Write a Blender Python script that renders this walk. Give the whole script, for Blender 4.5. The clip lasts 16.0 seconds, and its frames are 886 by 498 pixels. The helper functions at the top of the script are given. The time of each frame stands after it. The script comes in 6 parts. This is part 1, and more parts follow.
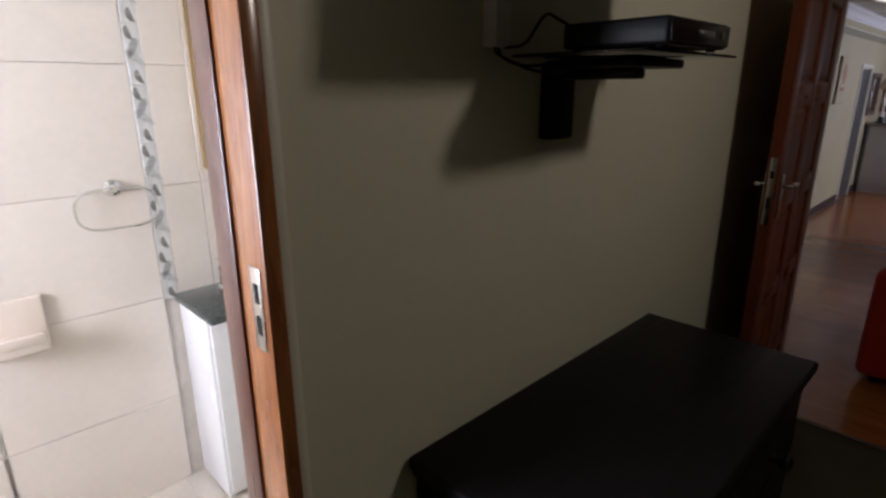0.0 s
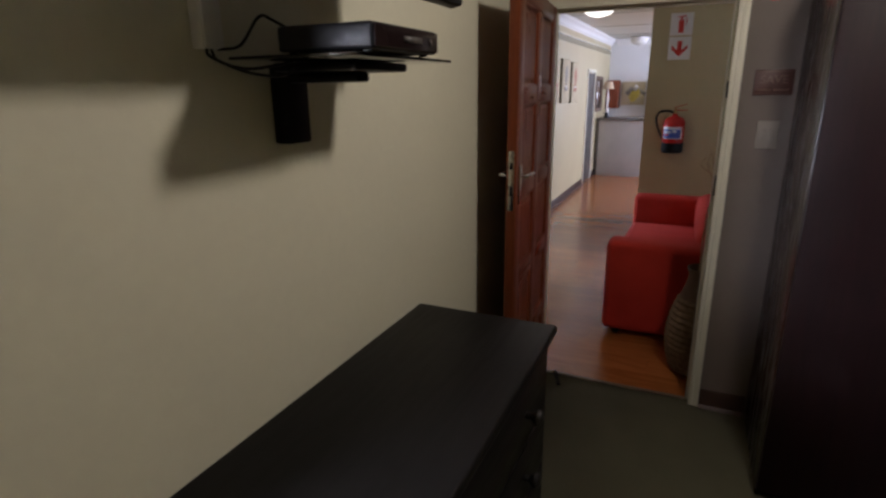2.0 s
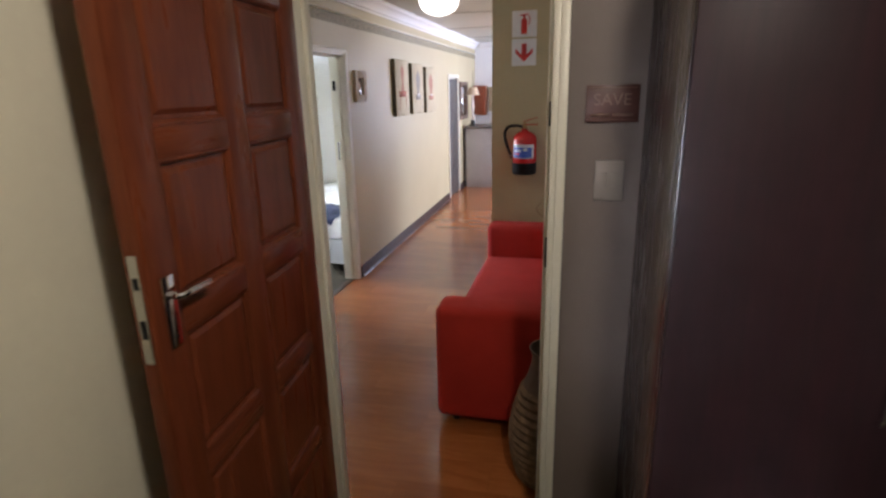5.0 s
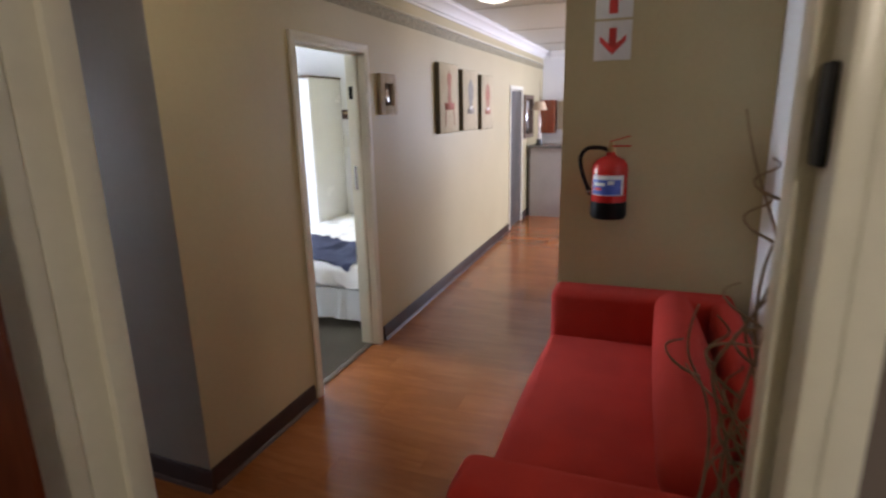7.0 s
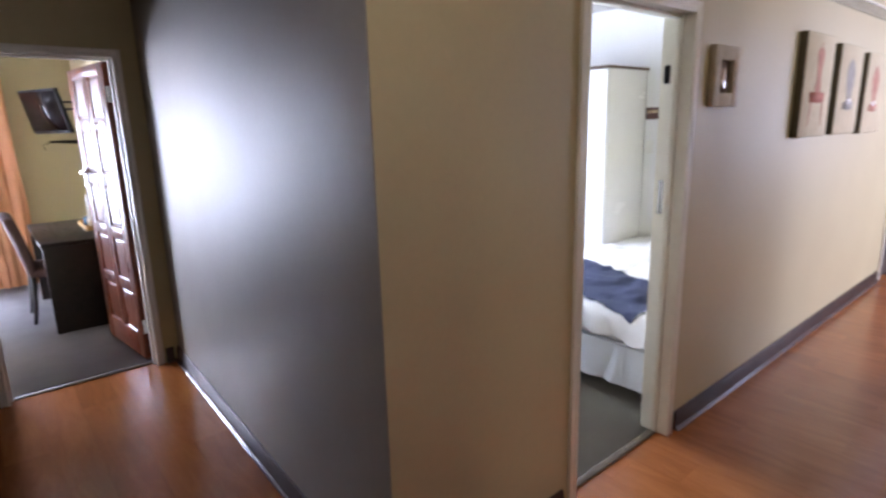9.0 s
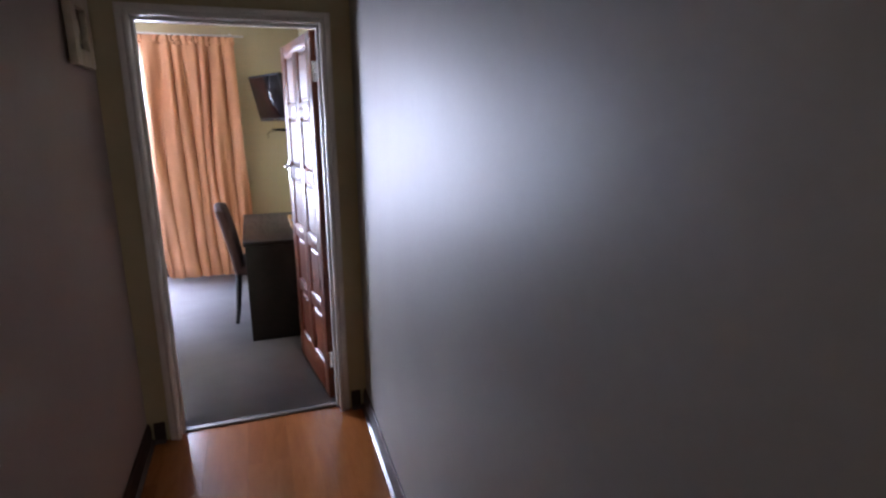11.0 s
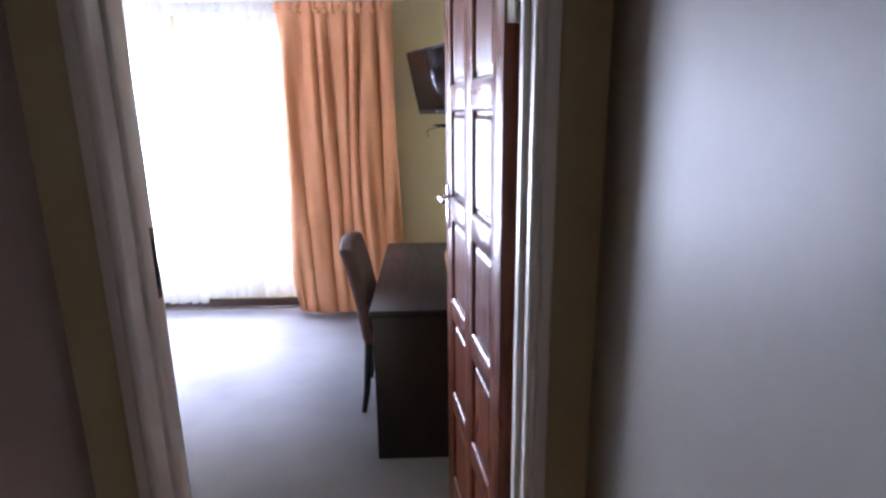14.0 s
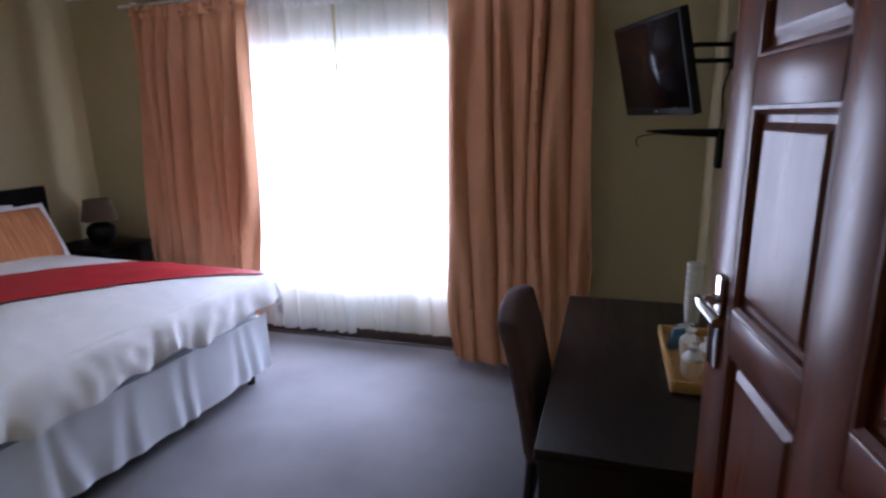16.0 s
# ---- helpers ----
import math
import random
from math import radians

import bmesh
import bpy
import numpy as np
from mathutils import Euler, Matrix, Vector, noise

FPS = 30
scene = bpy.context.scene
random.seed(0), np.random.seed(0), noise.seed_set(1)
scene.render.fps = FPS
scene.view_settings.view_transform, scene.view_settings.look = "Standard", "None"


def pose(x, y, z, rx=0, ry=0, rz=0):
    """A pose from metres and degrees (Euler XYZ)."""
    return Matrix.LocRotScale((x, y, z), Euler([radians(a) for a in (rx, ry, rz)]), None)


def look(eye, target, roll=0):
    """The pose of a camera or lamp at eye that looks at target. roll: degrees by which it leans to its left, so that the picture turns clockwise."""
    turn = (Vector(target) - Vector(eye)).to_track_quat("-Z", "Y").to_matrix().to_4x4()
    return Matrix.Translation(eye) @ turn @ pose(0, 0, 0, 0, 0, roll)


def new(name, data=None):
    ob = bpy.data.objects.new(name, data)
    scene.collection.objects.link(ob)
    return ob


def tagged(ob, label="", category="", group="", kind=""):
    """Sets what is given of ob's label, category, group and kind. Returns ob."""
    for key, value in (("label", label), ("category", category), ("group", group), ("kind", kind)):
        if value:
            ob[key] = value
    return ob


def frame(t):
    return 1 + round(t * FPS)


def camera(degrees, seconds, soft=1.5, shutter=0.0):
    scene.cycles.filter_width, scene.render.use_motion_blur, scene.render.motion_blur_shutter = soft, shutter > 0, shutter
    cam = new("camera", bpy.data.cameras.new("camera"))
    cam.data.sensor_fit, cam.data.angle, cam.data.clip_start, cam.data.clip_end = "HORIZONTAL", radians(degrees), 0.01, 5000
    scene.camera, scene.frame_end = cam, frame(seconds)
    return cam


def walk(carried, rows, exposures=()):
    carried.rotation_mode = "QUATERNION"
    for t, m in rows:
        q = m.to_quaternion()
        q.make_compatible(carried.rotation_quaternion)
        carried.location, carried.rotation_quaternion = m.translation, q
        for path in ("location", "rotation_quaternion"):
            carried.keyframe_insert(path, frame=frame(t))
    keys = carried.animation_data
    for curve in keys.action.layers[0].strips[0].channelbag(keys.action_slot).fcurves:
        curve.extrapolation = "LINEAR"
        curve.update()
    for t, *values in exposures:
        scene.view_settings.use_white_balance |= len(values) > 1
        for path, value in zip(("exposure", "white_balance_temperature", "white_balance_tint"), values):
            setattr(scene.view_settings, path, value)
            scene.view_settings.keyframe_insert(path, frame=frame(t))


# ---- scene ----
cam = camera(77.9, 16.0, soft=2.5, shutter=0.3)
PATH = [
    (0, (0.409, 0.885, 1.676), (1.746, 2.259, 1.108), -0.3),
    (0.5, (0.432, 0.895, 1.676), (1.9, 2.128, 1.104), -0.2),
    (1, (0.456, 0.876, 1.674), (2.026, 1.973, 1.099), -0.2),
    (1.5, (0.463, 0.823, 1.67), (2.13, 1.775, 1.107), -0.6),
    (2, (0.479, 0.799, 1.676), (2.223, 1.598, 1.111), -0.7),
    (2.5, (0.507, 0.782, 1.682), (2.31, 1.435, 1.113), -0.6),
    (3, (0.58, 0.757, 1.687), (2.421, 1.289, 1.114), -0.7),
    (3.5, (0.766, 0.709, 1.71), (2.623, 1.179, 1.133), -0.8),
    (4, (1.0, 0.625, 1.737), (2.864, 1.064, 1.16), -1.1),
    (4.2, (1.09, 0.602, 1.739), (2.959, 1.025, 1.166), -0.8),
    (6.3, (2.582, 0.688, 1.691), (4.431, 1.25, 1.176), -1.5),
    (6.5, (2.657, 0.711, 1.678), (4.505, 1.287, 1.172), -1.1),
    (7, (2.965, 0.812, 1.663), (4.778, 1.492, 1.169), -1.3),
    (7.5, (3.196, 0.869, 1.64), (4.902, 1.797, 1.165), -1.5),
    (8, (3.408, 1.011, 1.635), (5.003, 2.12, 1.16), -1.5),
    (8.5, (3.592, 1.18, 1.59), (5.076, 2.439, 1.131), -1.5),
    (9, (3.819, 1.353, 1.586), (5.068, 2.85, 1.142), -1.5),
    (9.5, (3.973, 1.559, 1.538), (4.992, 3.227, 1.114), -1.2),
    (9.7, (4.015, 1.676, 1.552), (4.974, 3.379, 1.128), -0.9),
    (12, (4.277, 3.182, 1.596), (4.71, 5.076, 1.121), -0.9),
    (12.5, (4.322, 3.461, 1.636), (4.653, 5.373, 1.153), -0.9),
    (13, (4.359, 3.71, 1.621), (4.555, 5.641, 1.141), -1.0),
    (13.5, (4.353, 3.995, 1.623), (4.476, 5.933, 1.145), -0.8),
    (14, (4.344, 4.282, 1.595), (4.406, 6.222, 1.115), -0.7),
    (14.5, (4.343, 4.592, 1.599), (4.274, 6.532, 1.119), -0.9),
    (15, (4.291, 4.85, 1.6), (4.07, 6.78, 1.123), -0.7),
    (15.5, (4.259, 5.061, 1.604), (3.888, 6.969, 1.131), -1.0),
    (16, (4.245, 5.284, 1.606), (3.676, 7.143, 1.138), -1.3),
]
EXPOSURES = [(0, -1.2, 5900, 18), (0.5, -0.85, 5900, 18), (1, -0.5, 5900, 18), (2, 0.2, 5900, 18), (2.7, 0.55, 5900, 18), (3.5, 0.9, 5900, 18), (4.2, 0.95, 5900, 18), (6.3, 0.45, 6300, 18), (7, 0.5, 6300, 18), (8, 0.25, 5950, 23), (8.5, 0.42, 5950, 23), (9, 0.75, 5950, 23), (9.7, 0.9, 5950, 23), (12, -0.15, 5700, 23), (13, 0, 5700, 23), (14, 0.34, 5700, 23), (14.5, 0.1, 5700, 23), (15, -0.3, 5700, 23), (15.5, -0.76, 5700, 23), (16, -1.7, 5700, 23)]
walk(cam, [(t, look(eye, target, roll)) for t, eye, target, roll in PATH], EXPOSURES)

# ---- light ----
world = bpy.data.worlds.new("world")
scene.world = world
world.use_nodes = True
sky = world.node_tree.nodes.new("ShaderNodeTexSky")
sky.sky_type, sky.sun_disc, sky.sun_elevation, sky.sun_rotation = "NISHITA", False, radians(50), radians(20)
world.node_tree.links.new(sky.outputs[0], world.node_tree.nodes["Background"].inputs[0])
world.node_tree.nodes["Background"].inputs[1].default_value = 0.1


def area_lamp(name, eye, target, w, h, power, colour):
    data = bpy.data.lights.new(name, "AREA")
    data.shape, data.size, data.size_y, data.energy, data.color = "RECTANGLE", w, h, power, colour
    ob = new(name, data)
    ob.matrix_world = look(eye, target)
    return ob


def bulb(name, place, power, colour, radius=0.06):
    data = bpy.data.lights.new(name, "POINT")
    data.energy, data.color, data.shadow_soft_size = power, colour, radius
    ob = new(name, data)
    ob.location = place
    return ob


area_lamp("sky_light_bedroom", (2.52, 8.862, 1.24), (2.52, 5, 1.16), 1.68, 1.52, 330, (0.80, 0.88, 1.0))
area_lamp("sky_light_small_bedroom", (6.6, 5.95, 1.5), (6.6, 0, 1.3), 1.6, 1.2, 100, (0.80, 0.89, 1.0))
area_lamp("sky_light_lounge", (10.6, -1.75, 1.4), (10.6, 4, 1.3), 3.0, 1.6, 165, (0.76, 0.82, 1.0))
# Lamp of an unseen window, added to put a cool sheen along the corridor.
area_lamp("sky_light_lounge_end", (12.69, -0.10, 1.25), (8, 0.3, 1.2), 1.0, 1.75, 32, (0.72, 0.80, 1.0))
area_lamp("sky_light_bathroom", (-1.15, 2.5, 1.6), (3, 2.5, 1.2), 0.8, 0.9, 145, (0.97, 0.97, 1.0))
bulb("room_bulb", (1.78, 0.28, 2.44), 32, (1.0, 0.88, 0.68), 0.07)
bulb("entrance_bulb", (4.25, 1.95, 2.40), 3.3, (1.0, 0.86, 0.60), 0.045)
bulb("corridor_bulb", (7.10, 1.92, 2.34), 1.0, (1.0, 0.90, 0.70), 0.12)
# Fill light without a fixture, added for daylight bouncing about the lounge.
bulb("lounge_bulb", (10.8, 1.0, 2.30), 3, (1.0, 0.95, 0.85), 0.10)

# ---- materials ----


def surface(name, colour, rough=0.6, metal=0.0, vary=0.12, scale=3.0, bump=0.0, bump_scale=200.0, rough_vary=0.08,
            second=None, coat=0.0, stretch=(1, 1, 1), fine=40.0):
    """A painted, woven or solid surface: two scales of colour change, uneven gloss and fine relief."""
    m = bpy.data.materials.new(name)
    m.use_nodes = True
    n, l = m.node_tree.nodes, m.node_tree.links
    b = n["Principled BSDF"]
    geo = n.new("ShaderNodeTexCoord")
    mp = n.new("ShaderNodeMapping")
    mp.inputs["Scale"].default_value = stretch
    l.new(geo.outputs["Object"], mp.inputs["Vector"])
    big, small = n.new("ShaderNodeTexNoise"), n.new("ShaderNodeTexNoise")
    big.inputs["Scale"].default_value, small.inputs["Scale"].default_value = scale, fine
    big.inputs["Detail"].default_value, small.inputs["Detail"].default_value = 4, 6
    for x in (big, small):
        l.new(mp.outputs[0], x.inputs["Vector"])
    add = n.new("ShaderNodeMath")
    add.operation = "MULTIPLY_ADD"
    l.new(small.outputs["Fac"], add.inputs[0])
    add.inputs[1].default_value = 0.5
    l.new(big.outputs["Fac"], add.inputs[2])
    ramp = n.new("ShaderNodeMapRange")
    ramp.inputs["From Min"].default_value, ramp.inputs["From Max"].default_value = 0.45, 1.05
    l.new(add.outputs[0], ramp.inputs["Value"])
    mix = n.new("ShaderNodeMix")
    mix.data_type = "RGBA"
    c = Vector(colour)
    d = Vector(second) if second else c * (1 - vary)
    mix.inputs["A"].default_value = (*(c * (1 + vary * 0.4)), 1)
    mix.inputs["B"].default_value = (*d, 1)
    l.new(ramp.outputs[0], mix.inputs["Factor"])
    l.new(mix.outputs["Result"], b.inputs["Base Color"])
    rr = n.new("ShaderNodeMapRange")
    rr.inputs["To Min"].default_value, rr.inputs["To Max"].default_value = max(0.02, rough - rough_vary), min(1, rough + rough_vary)
    l.new(big.outputs["Fac"], rr.inputs["Value"])
    l.new(rr.outputs[0], b.inputs["Roughness"])
    b.inputs["Metallic"].default_value = metal
    b.inputs["Coat Weight"].default_value = coat
    b.inputs["Coat Roughness"].default_value = 0.12
    if bump:
        t = n.new("ShaderNodeTexNoise")
        t.inputs["Scale"].default_value, t.inputs["Detail"].default_value = bump_scale, 3
        l.new(mp.outputs[0], t.inputs["Vector"])
        bp = n.new("ShaderNodeBump")
        bp.inputs["Strength"].default_value, bp.inputs["Distance"].default_value = bump, 0.01
        l.new(t.outputs["Fac"], bp.inputs["Height"])
        l.new(bp.outputs[0], b.inputs["Normal"])
    return m


def timber(name, light, dark, rough=0.35, grain=(1, 14, 14), coat=0.3, by_piece=0.0, scale=3.0):
    """Wood with long grain along its own x axis (or as grain says), and a tone of its own for each piece."""
    m = bpy.data.materials.new(name)
    m.use_nodes = True
    n, l = m.node_tree.nodes, m.node_tree.links
    b = n["Principled BSDF"]
    co, mp = n.new("ShaderNodeTexCoord"), n.new("ShaderNodeMapping")
    mp.inputs["Scale"].default_value = grain
    l.new(co.outputs["Object"], mp.inputs["Vector"])
    info = n.new("ShaderNodeObjectInfo")
    shift = n.new("ShaderNodeVectorMath")
    shift.operation = "ADD"
    l.new(mp.outputs[0], shift.inputs[0])
    mul = n.new("ShaderNodeMath")
    mul.operation = "MULTIPLY"
    mul.inputs[1].default_value = 37.0
    l.new(info.outputs["Random"], mul.inputs[0])
    l.new(mul.outputs[0], shift.inputs[1])
    a, f = n.new("ShaderNodeTexNoise"), n.new("ShaderNodeTexNoise")
    a.inputs["Scale"].default_value, a.inputs["Detail"].default_value, a.inputs["Distortion"].default_value = scale, 6, 1.2
    f.inputs["Scale"].default_value, f.inputs["Detail"].default_value = scale * 9, 4
    for x in (a, f):
        l.new(shift.outputs[0], x.inputs["Vector"])
    ma = n.new("ShaderNodeMath")
    ma.operation = "MULTIPLY_ADD"
    ma.inputs[1].default_value = 0.35
    l.new(f.outputs["Fac"], ma.inputs[0])
    l.new(a.outputs["Fac"], ma.inputs[2])
    mb = n.new("ShaderNodeMath")
    mb.operation = "MULTIPLY_ADD"
    mb.inputs[1].default_value = by_piece
    l.new(info.outputs["Random"], mb.inputs[0])
    l.new(ma.outputs[0], mb.inputs[2])
    ramp = n.new("ShaderNodeValToRGB")
    ramp.color_ramp.elements[0].position, ramp.color_ramp.elements[1].position = 0.42, 0.88 + by_piece
    ramp.color_ramp.elements[0].color, ramp.color_ramp.elements[1].color = (*light, 1), (*dark, 1)
    l.new(mb.outputs[0], ramp.inputs[0])
    l.new(ramp.outputs[0], b.inputs["Base Color"])
    rr = n.new("ShaderNodeMapRange")
    rr.inputs["To Min"].default_value, rr.inputs["To Max"].default_value = max(0.03, rough - 0.1), rough + 0.1
    l.new(a.outputs["Fac"], rr.inputs["Value"])
    l.new(rr.outputs[0], b.inputs["Roughness"])
    b.inputs["Coat Weight"].default_value, b.inputs["Coat Roughness"].default_value = coat, 0.15
    bp = n.new("ShaderNodeBump")
    bp.inputs["Strength"].default_value, bp.inputs["Distance"].default_value = 0.03, 0.001
    l.new(ma.outputs[0], bp.inputs["Height"])
    l.new(bp.outputs[0], b.inputs["Normal"])
    return m


def glowing(name, colour, strength):
    m = bpy.data.materials.new(name)
    m.use_nodes = True
    b = m.node_tree.nodes["Principled BSDF"]
    b.inputs["Base Color"].default_value = (0.8, 0.8, 0.78, 1)
    b.inputs["Emission Color"].default_value, b.inputs["Emission Strength"].default_value = (*colour, 1), strength
    return m


def sheer_cloth(name, colour, clear):
    m = bpy.data.materials.new(name)
    m.use_nodes = True
    n, l = m.node_tree.nodes, m.node_tree.links
    n.remove(n["Principled BSDF"])
    d, t, c = n.new("ShaderNodeBsdfDiffuse"), n.new("ShaderNodeBsdfTranslucent"), n.new("ShaderNodeBsdfTransparent")
    wave = n.new("ShaderNodeTexNoise")
    wave.inputs["Scale"].default_value = 160
    for x in (d, t):
        x.inputs["Color"].default_value = (*colour, 1)
    m1, m2 = n.new("ShaderNodeMixShader"), n.new("ShaderNodeMixShader")
    m1.inputs[0].default_value = 0.6
    l.new(d.outputs[0], m1.inputs[1])
    l.new(t.outputs[0], m1.inputs[2])
    r = n.new("ShaderNodeMapRange")
    r.inputs["To Min"].default_value, r.inputs["To Max"].default_value = clear - 0.12, clear + 0.12
    l.new(wave.outputs["Fac"], r.inputs["Value"])
    l.new(r.outputs[0], m2.inputs[0])
    l.new(m1.outputs[0], m2.inputs[1])
    l.new(c.outputs[0], m2.inputs[2])
    l.new(m2.outputs[0], n["Material Output"].inputs["Surface"])
    return m


def clear_glass(name, tint=(0.9, 0.95, 0.93), rough=0.02):
    m = bpy.data.materials.new(name)
    m.use_nodes = True
    b = m.node_tree.nodes["Principled BSDF"]
    b.inputs["Base Color"].default_value = (*tint, 1)
    b.inputs["Roughness"].default_value, b.inputs["Transmission Weight"].default_value = rough, 1.0
    return m


WALL = surface("olive_cream_wall_paint", (0.505, 0.437, 0.255), 0.72, vary=0.07, scale=1.3, bump=0.05, bump_scale=90)
CORRIDOR_WALL = surface("semi_gloss_olive_cream_wall_paint", (0.505, 0.437, 0.255), 0.44, vary=0.07, scale=1.3, bump=0.04, bump_scale=20)
# Darker copy of the cream wall paint: the passage's shade is in the colour.
DIMMED_GLOSS_WALL = surface("dimmed_semi_gloss_wall_paint", (0.275, 0.254, 0.22), 0.47, vary=0.07, scale=1.6, bump=0.05, bump_scale=14, rough_vary=0.05)
# Olive-cream paint lightened: light falling on the television wall is in the colour.
LIT_WALL = surface("lit_olive_cream_wall_paint", (0.67, 0.645, 0.50), 0.62, vary=0.06, scale=1.3, bump=0.05, bump_scale=90)
# Same wall paint darkened: holds the shade of the passage and far room.
SHADED_WALL = surface("shaded_wall_paint", (0.36, 0.29, 0.25), 0.6, vary=0.07, scale=1.3, bump=0.10, bump_scale=90)
# The partition's backlit shade is put into this dark paint colour.
BACKLIT_WALL = surface("backlit_shade_wall_paint", (0.17, 0.135, 0.115), 0.6, vary=0.07, scale=1.3, bump=0.10, bump_scale=90)
WHITE_WALL = surface("white_wall_paint", (0.78, 0.78, 0.77), 0.6, vary=0.05, scale=1.5, bump=0.06, bump_scale=90)
CEILING = surface("white_ceiling_paint", (0.80, 0.79, 0.76), 0.7, vary=0.05, scale=1.0, bump=0.05, bump_scale=60)
TRIM_PALE = surface("pale_grey_cream_frame_paint", (0.77, 0.74, 0.68), 0.32, vary=0.08, scale=6, bump=0.06, bump_scale=40)
TRIM = surface("cream_gloss_frame_paint", (0.74, 0.71, 0.585), 0.35, vary=0.08, scale=6, bump=0.06, bump_scale=40)
SKIRT = surface("dark_brown_skirting_paint", (0.046, 0.024, 0.017), 0.5, vary=0.25, scale=6, bump=0.05, bump_scale=60)
CARPET = surface("olive_grey_carpet", (0.21, 0.198, 0.115), 0.95, vary=0.22, scale=2.2, bump=0.9, bump_scale=420, fine=300)
CARPET_GREY = surface("grey_carpet", (0.40, 0.392, 0.42), 0.95, vary=0.28, scale=1.7, bump=0.9, bump_scale=420, fine=300)
LAMINATE = timber("orange_laminate_floor", (0.42, 0.150, 0.040), (0.28, 0.088, 0.022), 0.20, (5, 0.8, 5), 0.2, 0.30)
DOOR_WOOD = timber("red_brown_varnished_door_wood", (0.18, 0.047, 0.0175), (0.095, 0.023, 0.009), 0.30, (6, 6, 0.7), 0.05, 0.06)
DOOR_WOOD_H = timber("red_brown_varnished_rail_wood", (0.18, 0.047, 0.0175), (0.095, 0.023, 0.009), 0.30, (0.7, 6, 6), 0.05, 0.06)
FRAME_WOOD = timber("orange_varnished_frame_wood", (0.42, 0.17, 0.05), (0.20, 0.055, 0.014), 0.25, (12, 12, 1.0), 0.5)
DARK_WOOD = timber("black_brown_furniture_veneer", (0.0105, 0.0095, 0.0095), (0.0075, 0.0068, 0.0068), 0.42, (1.0, 10, 10), 0.0)
GLOSS_VENEER = timber("polished_mahogany_side_veneer", (0.026, 0.012, 0.011), (0.014, 0.007, 0.007), 0.26, (10, 10, 1.0), 0.1)
WARDROBE_WOOD = timber("dark_mahogany_wardrobe_veneer", (0.014, 0.0058, 0.0062), (0.0085, 0.0042, 0.0045), 0.45, (10, 10, 1.0), 0.0)
DESK_WOOD = timber("dark_walnut_desk_veneer", (0.018, 0.011, 0.0095), (0.010, 0.007, 0.006), 0.38, (6, 0.7, 6), 0.0)
METAL = surface("brushed_nickel", (0.62, 0.60, 0.56), 0.25, 1.0, vary=0.1, scale=20)
CHROME = surface("chrome", (0.80, 0.80, 0.80), 0.10, 1.0, vary=0.05, scale=20, rough_vary=0.03)
BLACK = surface("black_plastic", (0.011, 0.011, 0.012), 0.42, vary=0.2, scale=30)
WHITE_PLASTIC = surface("white_plastic", (0.75, 0.74, 0.70), 0.35, vary=0.06, scale=20)
# Switch plastic darkened to take the partition's shade.
SHADED_SWITCH = surface("shaded_switch_plastic", (0.26, 0.225, 0.195), 0.4, vary=0.06, scale=20)
# Cream print dimmed: the shade on the wall notice is in its colour.
SHADED_CREAM = surface("shaded_cream_print", (0.19, 0.115, 0.085), 0.5, vary=0.1, scale=30)
RED_CLOTH = surface("red_woven_upholstery", (0.52, 0.026, 0.012), 0.9, vary=0.18, scale=5, bump=0.5, bump_scale=500, fine=260)
LINEN = surface("white_cotton", (0.86, 0.86, 0.87), 0.85, vary=0.05, scale=4, bump=0.25, bump_scale=300)
SKIRT_CLOTH = surface("pale_blue_white_valance_cloth", (0.74, 0.78, 0.84), 0.85, vary=0.05, scale=4, bump=0.25, bump_scale=300)
NAVY = surface("navy_blue_cloth", (0.035, 0.045, 0.105), 0.9, vary=0.2, scale=8, bump=0.4, bump_scale=400)
RED_RUNNER = surface("red_satin_cloth", (0.45, 0.014, 0.022), 0.55, vary=0.12, scale=6, bump=0.2, bump_scale=400)
CURTAIN = surface("peach_orange_curtain_cloth", (0.72, 0.355, 0.185), 0.85, vary=0.12, scale=3, bump=0.3, bump_scale=350)
SHEER = sheer_cloth("white_voile", (0.92, 0.94, 0.97), 0.35)
GLASS = clear_glass("clear_glass")
SMOKED = clear_glass("dark_smoked_glass", (0.05, 0.05, 0.055))
CARPET_OLIVE = surface("olive_green_carpet", (0.36, 0.355, 0.32), 0.95, vary=0.2, scale=2.2, bump=0.9, bump_scale=420, fine=300)
GROUT = surface("pale_grout", (0.66, 0.61, 0.55), 0.8, vary=0.15, scale=8)
JOINT = surface("dark_floor_joint", (0.05, 0.022, 0.010), 0.7, vary=0.2, scale=8)
BEAD = surface("dark_glossy_bead_paint", (0.10, 0.072, 0.065), 0.16, vary=0.15, scale=10)
DARK_FRAME = timber("dark_red_stop_wood", (0.12, 0.03, 0.014), (0.05, 0.012, 0.006), 0.3, (12, 12, 1.0), 0.4)
BRASS = surface("worn_brass", (0.13, 0.10, 0.065), 0.6, 0.2, vary=0.3, scale=30)
GREY_DOOR = surface("dark_grey_door_paint", (0.075, 0.068, 0.062), 0.4, vary=0.15, scale=5)
WINDOW_FRAME = surface("white_aluminium", (0.72, 0.72, 0.72), 0.4, vary=0.05, scale=10)
BORDER = surface("olive_gold_border_paper", (0.36, 0.32, 0.20), 0.6, vary=0.3, scale=26, second=(0.14, 0.12, 0.07), stretch=(1, 1, 2.2), fine=60)
TILE = surface("glazed_cream_tile", (0.78, 0.71, 0.63), 0.16, vary=0.07, scale=3, rough_vary=0.05)
TILE_FLOOR = surface("beige_floor_tile", (0.62, 0.56, 0.48), 0.3, vary=0.15, scale=4)
